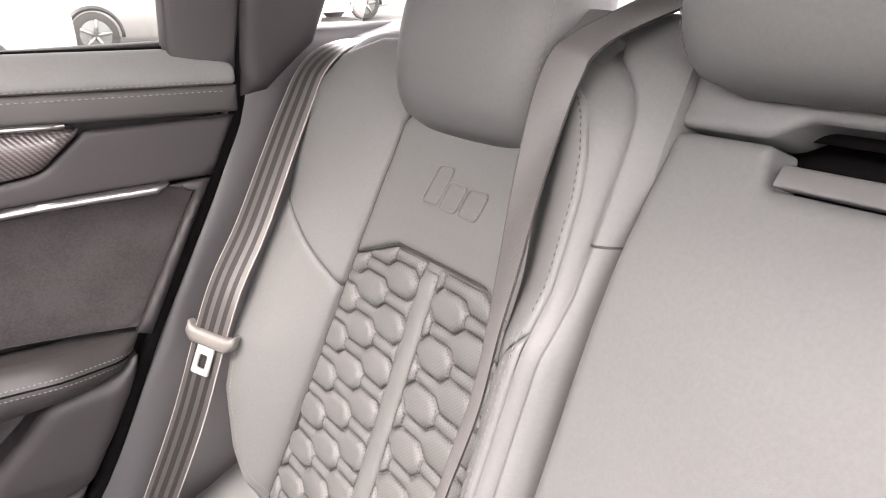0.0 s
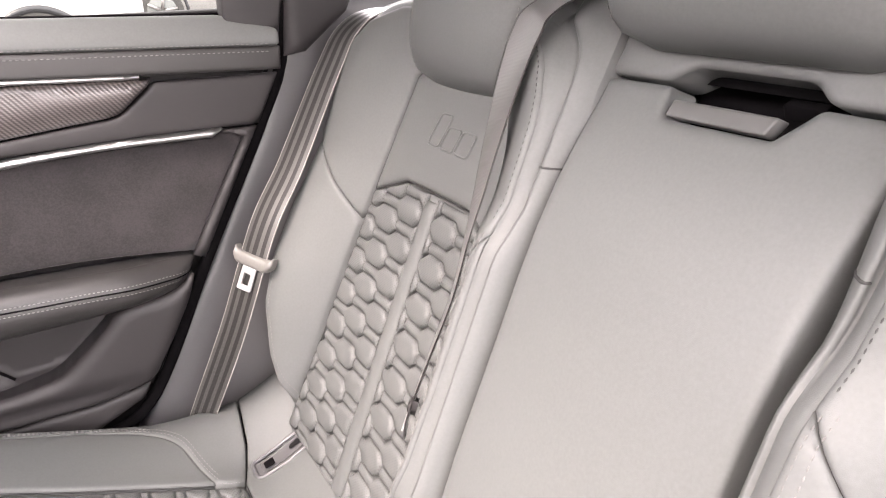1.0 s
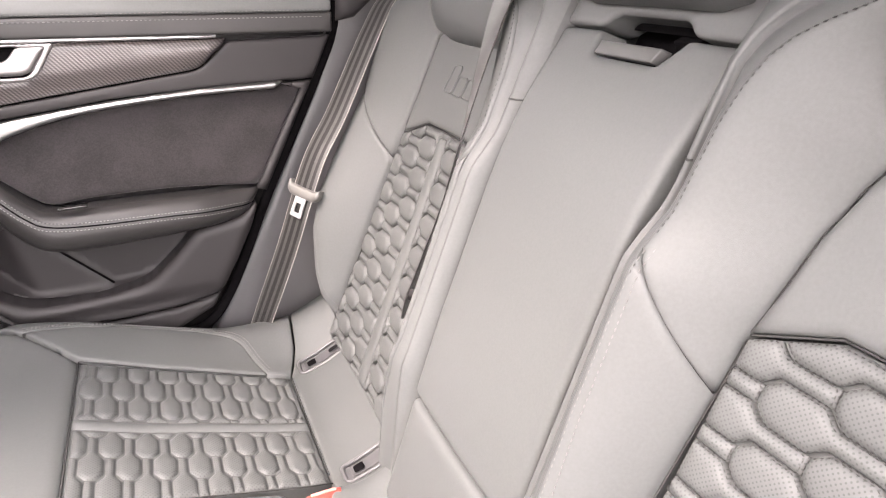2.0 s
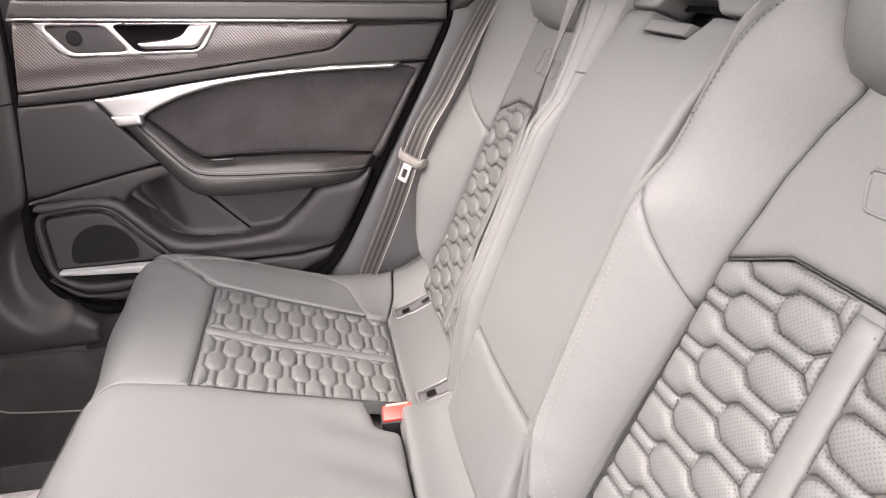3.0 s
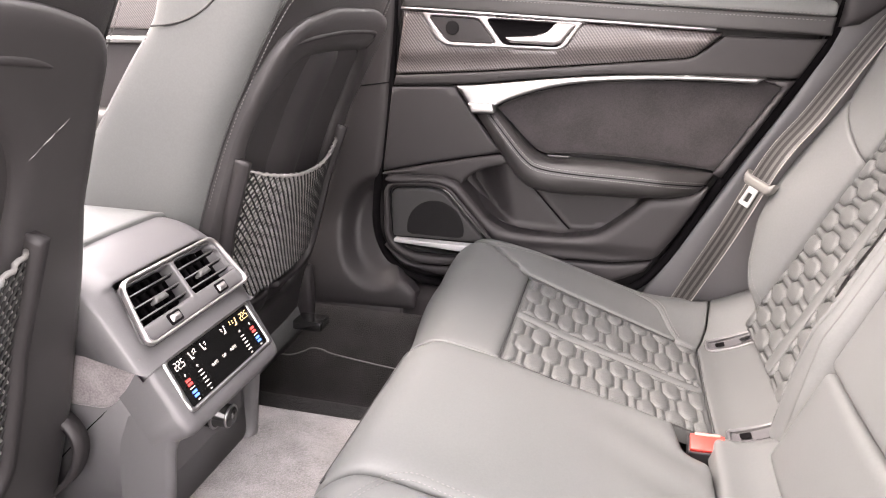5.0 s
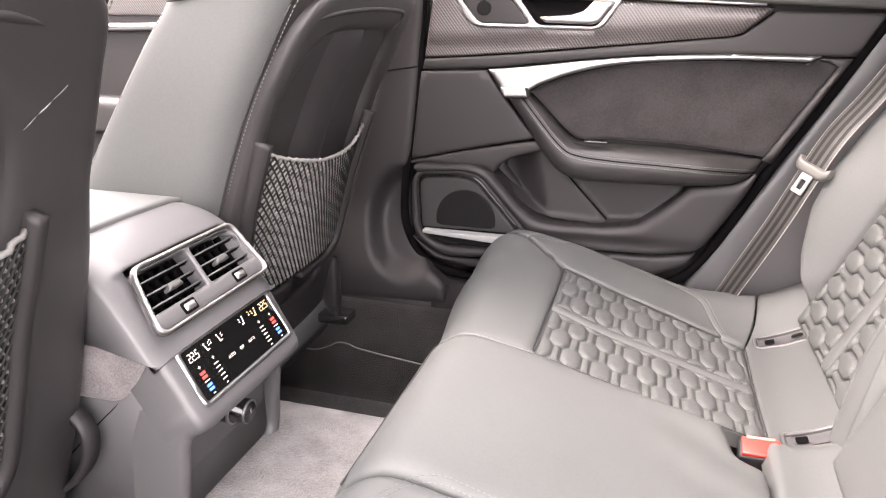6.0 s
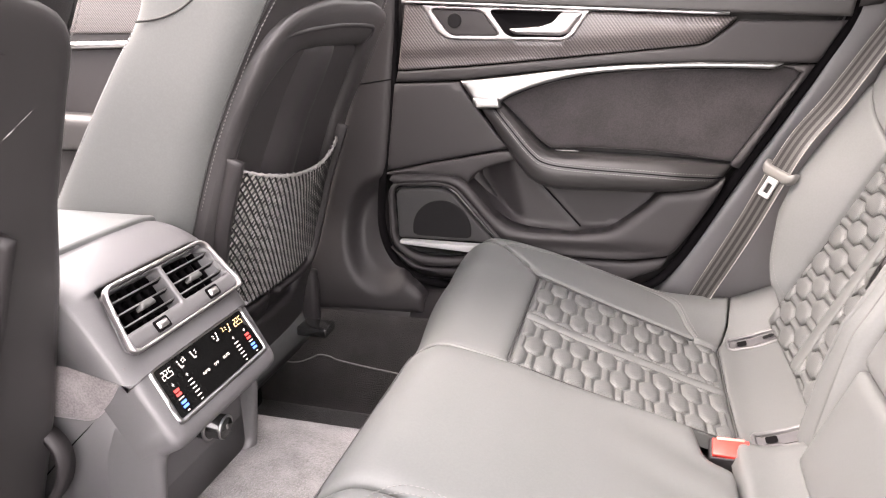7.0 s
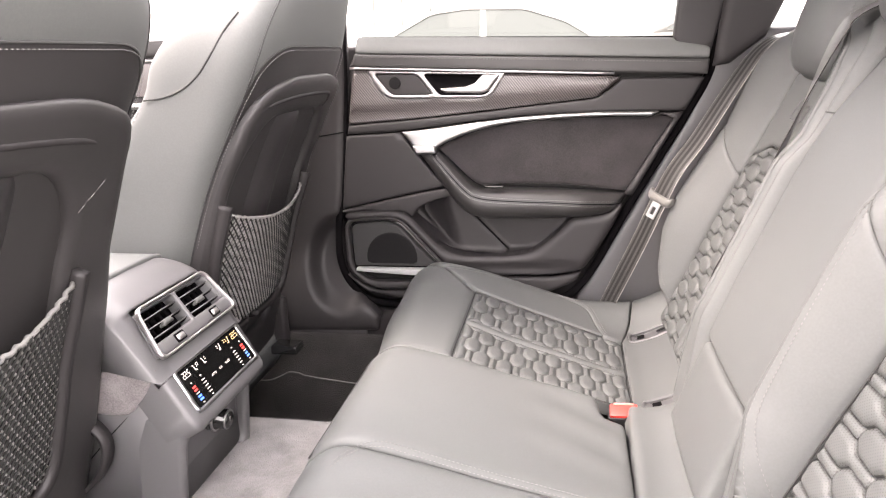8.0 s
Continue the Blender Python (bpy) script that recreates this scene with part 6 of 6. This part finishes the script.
    for off in (0.006, -0.006):
        row = []
        for k, p in enumerate(arch):
            t = (arch[min(k + 1, len(arch) - 1)] - arch[max(k - 1, 0)]).normalized()
            n = Vector((p.x - heart.x, p.y - heart.y, 0)).normalized()
            row.append(p + t.cross(n).normalized() * off + n * 0.0012)
        part("stitching", stitches(row, 0.0038, 0.0024, 0.0009), thread, body, "pale seam thread")
    edge_w = lambda z: float(np.interp(z, cols[0], cols[3]))
    seam = spline([(-0.50, 0.925), (-0.46, 0.930), (-0.425, 0.943), (-0.395, 0.965), (-0.37, 0.995), (-0.345, 1.03), (-0.32, 1.06)], 6)
    turn_in = lambda z: 0.02 * smoothstep(0.9, 1.08, z)
    part("seam", tube([Vector((x, side * (yc - turn_in(z) - edge_w(z) - 0.0008), z)) for x, z in seam], 0.0016, 6), thread_dark, body)
    zz = np.linspace(0.60, 0.92, 50)
    part("stitching", stitches([Vector((float(np.interp(z, cols[0], cols[2])) + 0.035, side * (yc - turn_in(z) - edge_w(z) - 0.0005), z)) for z in zz], 0.0042, 0.003, 0.0009), thread, body, "pale seam thread")
    # seat base below
    base = [[Vector((x, side * (yc + sy * 0.25), z)) for x, z in ((-0.56, 0.2), (-0.5, 0.28), (-0.52, 0.36), (-1.05, 0.46), (-1.12, 0.4), (-1.08, 0.2))] for sy in (-1, -0.92, 0.92, 1)]
    part("seat_base", loft(base), leather, th)
    loop = spline([(-0.475, 0.488), (-0.46, 0.479), (-0.45, 0.463), (-0.45, 0.44), (-0.462, 0.412), (-0.486, 0.384), (-0.52, 0.36)], 6)
    part("side_loop", ribbon([Vector((x, side * (yc - 0.25), z)) for x, z in loop], [Vector((0, 1, 0))] * len(loop), 0.022, 0.007), plastic, th, "black plastic loop at the seat's side")
    for y in (yc - 0.19, yc + 0.16):
        part("seat_rail", box(-0.9, side * y, 0.115, 0.55, 0.04, 0.05, 0.006), gloss_black, th, "black seat rail")
    part("rail_stop", box(-0.455, side * (yc + 0.13), 0.318, 0.065, 0.05, 0.02, 0.005), gloss_black, th)
    part("hinge_cover", box(-0.51, side * (yc + 0.2), 0.36, 0.06, 0.03, 0.12, 0.01), plastic, th)
    return th


front_seat(1)
front_seat(-1)


def front_door():
    th = thing("door_2", "black front car door with carbon trim, closed", "car door", (-1.0, 0.76, 0.35), kind="structure")
    D = lambda x, z, h: Vector((x, 0.775 - h, z))
    part("door_panel", panel([(-1.7, 0.34), (-0.62, 0.34), (-0.46, 0.6), (-0.43, 1.02), (-1.7, 1.03)], D, puff=0.01, r=0.02, res=0.05, skirt=0.03), plastic, th)
    part("carbon_inlay", panel([(-1.6, 0.90), (-0.5, 0.90), (-0.5, 0.985), (-1.6, 0.99)], D, puff=0.003, r=0.006, res=0.03, skirt=0.01, lift=0.006), carbon, th, "carbon twill trim inlay")
    part("trim_line", tube([D(x, 0.992, 0.008) for x in (-1.6, -1.0, -0.5)], 0.004, 8), chrome_bright, th)
    part("pull_spear", tube([D(-1.6, 0.855, 0.012), D(-1.2, 0.872, 0.012), D(-0.8, 0.88, 0.012), D(-0.5, 0.88, 0.012)], 0.009, 8), chrome_bright, th)
    part("armrest", panel(rounded([(-1.5, 0.62), (-0.6, 0.62), (-0.6, 0.70), (-1.5, 0.72)], 0.02, 4), D, puff=0.02, r=0.03, res=0.03, skirt=0.05, lift=0.05), leather_dark, th)
    part("window_ledge", panel(rounded([(-1.7, 1.0), (-0.44, 1.0), (-0.44, 1.04), (-1.7, 1.045)], 0.008, 3), D, puff=0.008, r=0.012, res=0.03, skirt=0.03, lift=0.008), leather_dark, th)
    g = bmesh.new()
    g.faces.new([g.verts.new(p) for p in ((-1.6, 0.80, 1.02), (-0.43, 0.80, 1.02), (-0.43, 0.70, 1.36), (-1.1, 0.70, 1.36))])
    ob = part("window_pane", g, glass, th, smooth=False)
    ob.visible_shadow = False


front_door()


# ---- closing the cabin ----
GROUND = -0.12

def cabin_shell():
    roof = thing("ceiling", "unseen dark headliner with a made-up opening that lets light in", "ceiling", (-0.2, 0, 1.38), kind="structure")
    out = [(-1.3, -0.72), (1.5, -0.72), (1.5, 0.72), (-1.3, 0.72)]
    # made-up, unglazed opening, sized for the sky light and sun on the seats
    hole = rounded([(-0.9, -0.55), (0.1, -0.55), (0.1, 0.55), (-0.9, 0.55)], 0.06, 4)
    part("headliner", panel(out, lambda x, y, h: Vector((x, y, 1.38 - 0.03 * (y / 0.7) ** 2 - h)), puff=0.01, r=0.02, res=0.1, skirt=0.03, holes=[hole]), headliner, roof)
    shelf = thing("trim_parcel_shelf", "dark load cover behind the rear backrests", "shelf", (0.95, 0, 0.95), kind="structure")
    part("cover", box(0.98, 0, 0.955, 0.52, 1.46, 0.02, 0.004), plastic, shelf)
    rail = thing("trim_shelf_side", "grey side ledge behind the rear backrest", "trim", (0.75, 0.68, 0.97), kind="structure")
    part("ledge", panel(rounded([(0.69, 0.3), (1.3, 0.3), (1.3, 0.78), (0.69, 0.78)], 0.02, 3), lambda x, y, h: Vector((x, y, 1.005 + 0.02 * smoothstep(0.69, 0.8, x) + h)), puff=0.01, r=0.02, res=0.03, skirt=0.05), plastic_grey, rail)
    part("slot", box(0.80, 0.56, 1.027, 0.02, 0.3, 0.004, 0.001), rubber, rail)
    tail = thing("wall_tailgate", "dark tailgate trim below the rear window", "tailgate", (1.4, 0, 0.6), kind="structure")
    part("lower_trim", box(1.42, 0, 0.65, 0.05, 1.46, 0.75, 0.01), plastic, tail)
    dash = thing("wall_dashboard", "dark dashboard ahead of the front seats", "dashboard", (-1.6, 0, 0.6), kind="structure")
    part("dash_top", box(-1.65, 0, 0.75, 0.35, 1.5, 0.4, 0.06), plastic, dash)
    sb = thing("wall_seat_rear", "dark carpeted rear of the backrests", "seat rear", (0.62, 0, 0.4), kind="structure")
    bm = bmesh.new()
    sec = [[Vector((x + dx, y, z)) for x, z in ((0.54, 0.3), (0.755, 0.94), (0.80, 0.94), (0.6, 0.3))] for y, dx in ((-0.74, 0), (0.0, 0), (0.74, 0))]
    part("rear_carpet", loft(sec), headliner, sb)
    sideq = thing("wall_rear_quarter", "dark rear quarter panel with a side window above", "quarter panel", (1.1, 0.76, 0.7), kind="structure")
    part("panel", box(1.1, 0.78, 0.65, 0.66, 0.03, 0.72, 0.006), plastic, sideq)
    g = bmesh.new()
    g.faces.new([g.verts.new(p) for p in ((0.72, 0.79, 1.0), (1.4, 0.79, 1.0), (1.3, 0.70, 1.36), (0.8, 0.70, 1.36))])
    ob = part("pane", g, glass_tinted, sideq, smooth=False)
    ob.visible_shadow = False
    skin = thing("wall_body_skin", "dark outer skin of the car body", "car body", (0, 0.82, 0.3), kind="structure")
    part("skin", box(-0.1, 0.83, 0.62, 3.2, 0.04, 0.78, 0.01), plastic, skin)
    nearq = thing("wall_near_quarter", "dark rear quarter panel beside the open doorway", "quarter panel", (1.0, -0.76, 0.7), kind="structure")
    part("panel", box(0.98, -0.78, 0.66, 0.9, 0.03, 0.74, 0.006), plastic, nearq)
    part("pillar", box(0.75, -0.75, 1.2, 0.2, 0.05, 0.36, 0.01), plastic, nearq)
    np_ = thing("wall_near_pillar", "dark pillar ahead of the open doorway", "pillar", (-0.42, -0.76, 0.7), kind="structure")
    part("pillar", box(-0.45, -0.77, 0.85, 0.12, 0.06, 1.06, 0.01), plastic, np_)
    nf = thing("door_3", "black front car door on the open side, closed", "car door", (-1.1, -0.78, 0.6), kind="structure")
    part("panel", box(-1.1, -0.79, 0.68, 1.15, 0.04, 0.68, 0.01), plastic, nf)
    ns = thing("trim_near_sill", "dark sill of the open doorway", "trim", (0.0, -0.76, 0.3), kind="structure")
    part("sill", box(-0.1, -0.77, 0.28, 1.9, 0.16, 0.1, 0.02), plastic, ns)


cabin_shell()


# ---- outside ----

def rise(y):
    """Height of the sloping yard."""
    return GROUND + 0.042 * (min(max(y, 1.0), 30.0) - 1.0)


def outside():
    g = thing("ground", "pale dry asphalt of a car park", "ground", (0, 0, GROUND), kind="structure")
    bm = bmesh.new()
    n = 24
    rows = [-300, -100, -30, 1.0, 8, 16, 30, 100, 300]
    vs = [[bm.verts.new((-300 + 600 * i / n, y, rise(y))) for y in rows] for i in range(n + 1)]
    for i in range(n):
        for j in range(len(rows) - 1):
            bm.faces.new((vs[i][j], vs[i + 1][j], vs[i + 1][j + 1], vs[i][j + 1]))
    part("asphalt", bm, asphalt, g, smooth=False)


def parked_car(label, at, turn, paint, tall=1.0):
    th = thing("parked_car", label, "car", at, "parked cars")
    m = Matrix.Translation(at) @ Matrix.Rotation(radians(turn), 4, 'Z') @ Matrix.Diagonal((1, 1, tall, 1))
    half = [  # along the car: x, bottom, belt height, width
        (-2.3, 0.45, 0.62, 0.62), (-2.22, 0.28, 0.72, 0.78), (-1.6, 0.2, 0.82, 0.88), (-0.8, 0.18, 0.93, 0.9), (0.4, 0.18, 0.95, 0.9), (1.4, 0.2, 0.97, 0.9), (2.1, 0.3, 0.95, 0.84), (2.3, 0.45, 0.85, 0.7)]
    secs = []
    for x, b, t, w in [tuple(p) for p in spline(half, 4)]:
        pr = [(-w * 0.9, b), (w * 0.9, b), (w, b + 0.12), (w * 1.0, (b + t) / 2), (w * 0.97, t - 0.05), (w * 0.9, t), (-w * 0.9, t), (-w * 0.97, t - 0.05), (-w, (b + t) / 2), (-w, b + 0.12)]
        secs.append([m @ Vector((x, y, z)) for y, z in pr])
    part("body", loft(secs), paint, th)
    cab = [(-1.05, 0.92, 0.93, 0.8), (-0.75, 0.92, 1.12, 0.78), (-0.25, 0.93, 1.38, 0.68), (0.2, 0.93, 1.45, 0.66), (0.9, 0.94, 1.42, 0.66), (1.5, 0.94, 1.2, 0.72), (1.85, 0.94, 0.96, 0.76)]
    secs = []
    for x, b, t, w in [tuple(p) for p in spline(cab, 5)]:
        t = max(t, b + 0.005)
        pr = [(-0.82, b), (0.82, b), (w + 0.02, t - 0.06 * (t - b)), (w - 0.1, t), (-w + 0.1, t), (-w - 0.02, t - 0.06 * (t - b))]
        secs.append([m @ Vector((x, y, z)) for y, z in pr])
    part("roof", loft(secs), paint, th)
    for sgn in (1, -1):
        win = rounded([(-0.85, 0.97), (1.6, 1.0), (1.3, 1.2), (0.85, 1.36), (0.2, 1.385), (-0.2, 1.34)], 0.08, 4)
        mid = rounded([(0.36, 0.96), (0.44, 0.96), (0.42, 1.38), (0.36, 1.38)], 0.01, 2)

        def W(x, z, h, sgn=sgn):
            return m @ Vector((x, sgn * (0.83 - 0.30 * (z - 0.94) + h), z))
        part("side_window", panel(win, W, puff=0.004, r=0.02, res=0.15, skirt=0.0, lift=0.012), car_window, th, "side glass with the sky's reflection in its colour")
        part("window_trim", tube([W(p[0], p[1], 0.016) for p in win], 0.008, 6, closed=True), car_grey, th, "dark window trim")
        part("window_post", panel(mid, W, puff=0.003, r=0.01, res=0.1, skirt=0.0, lift=0.018), paint, th)
        part("door_mirror", box(-0.75, sgn * 1.0, 1.02, 0.16, 0.2, 0.13, 0.03, m=m), paint, th)
        for wx in (-1.42, 1.38):
            c = m @ Vector((wx, sgn * 0.80, 0.33))
            ax = (m.to_3x3() @ Vector((0, sgn, 0))).normalized()
            wh = part("wheel", tube([c - ax * 0.1, c + ax * 0.095, c + ax * 0.115, c + ax * 0.118], [0.33, 0.33, 0.31, 0.235], 32), tyre, th, "black tyre")
            part("rim", tube([c + ax * 0.1, c + ax * 0.12], [0.23, 0.215], 32), car_window, wh)
            a0 = ax.orthogonal().normalized()
            for k in range(5):
                q = Matrix.Rotation(2 * math.pi * k / 5, 3, ax) @ a0
                part("spoke", tube([c + ax * 0.125 + q * 0.03, c + ax * 0.128 + q * 0.225], [0.03, 0.022], 6), chrome, wh)
            arch = [m @ Vector((wx + 0.38 * math.cos(a), sgn * 0.885, 0.33 + 0.38 * math.sin(a))) for a in np.linspace(-0.1, math.pi + 0.1, 18)]
            part("wheel_arch", tube(arch, 0.035, 6), car_dark, th, "dark wheel arch")
    part("lamp", box(-2.2, 0.55, 0.66, 0.1, 0.3, 0.1, 0.02, m=m), chrome_bright, th)
    part("lamp", box(-2.2, -0.55, 0.66, 0.1, 0.3, 0.1, 0.02, m=m), chrome_bright, th)
    return th


car_grey = surface("grey_car_paint", (0.3, 0.29, 0.285), rough=0.3, var=0.02, bump=0.0, coat=0.6)
tyre = surface("tyre_rubber", (0.07, 0.068, 0.066), rough=0.85, var=0.1, bump=0.1)
# base lightened to stand for sky mirrored in the side glass
car_window = surface("car_window_glass", (0.2, 0.21, 0.205), rough=0.06, var=0.02, bump=0.0, rough_var=0.02)
outside()
parked_car("low white car parked across the yard", (-1.15, 8.0, rise(8.0)), 0, car_white, 0.93)
parked_car("grey saloon with alloy wheels parked across the yard", (3.32, 12.4, rise(12.4) - 0.1), 180, car_grey)
parked_car("white hatchback at the far end of the yard", (6.6, 15.4, rise(15.4)), 0, car_white)


def front_wall():
    # unseen wall, added to block light coming in through the windscreen
    th = thing("wall_front_light_block", "unseen brown brick wall, added to hold back light from ahead", "building", (-15, 0, GROUND), kind="structure")
    part("brickwork", box(-15, -6, 3.6, 0.5, 26, 7.6, 0.02), brick_dark, th, smooth=False)


brick_dark = surface("dark_brickwork", (0.17, 0.14, 0.135), rough=0.9, var=0.3, big=2, fine=30, bump=0.5, depth=0.01)
front_wall()


def yard_wall():
    th = thing("backdrop", "white clad building behind the car park", "building", (0, 24, GROUND), kind="structure")
    bm = bmesh.new()
    for k in range(60):
        x = -30 + k * 1.0
        box(x, 24, 3.2, 0.97, 0.25, 7.0, 0.02, bm)
    part("cladding", bm, wall_paint, th, smooth=False)


yard_wall()
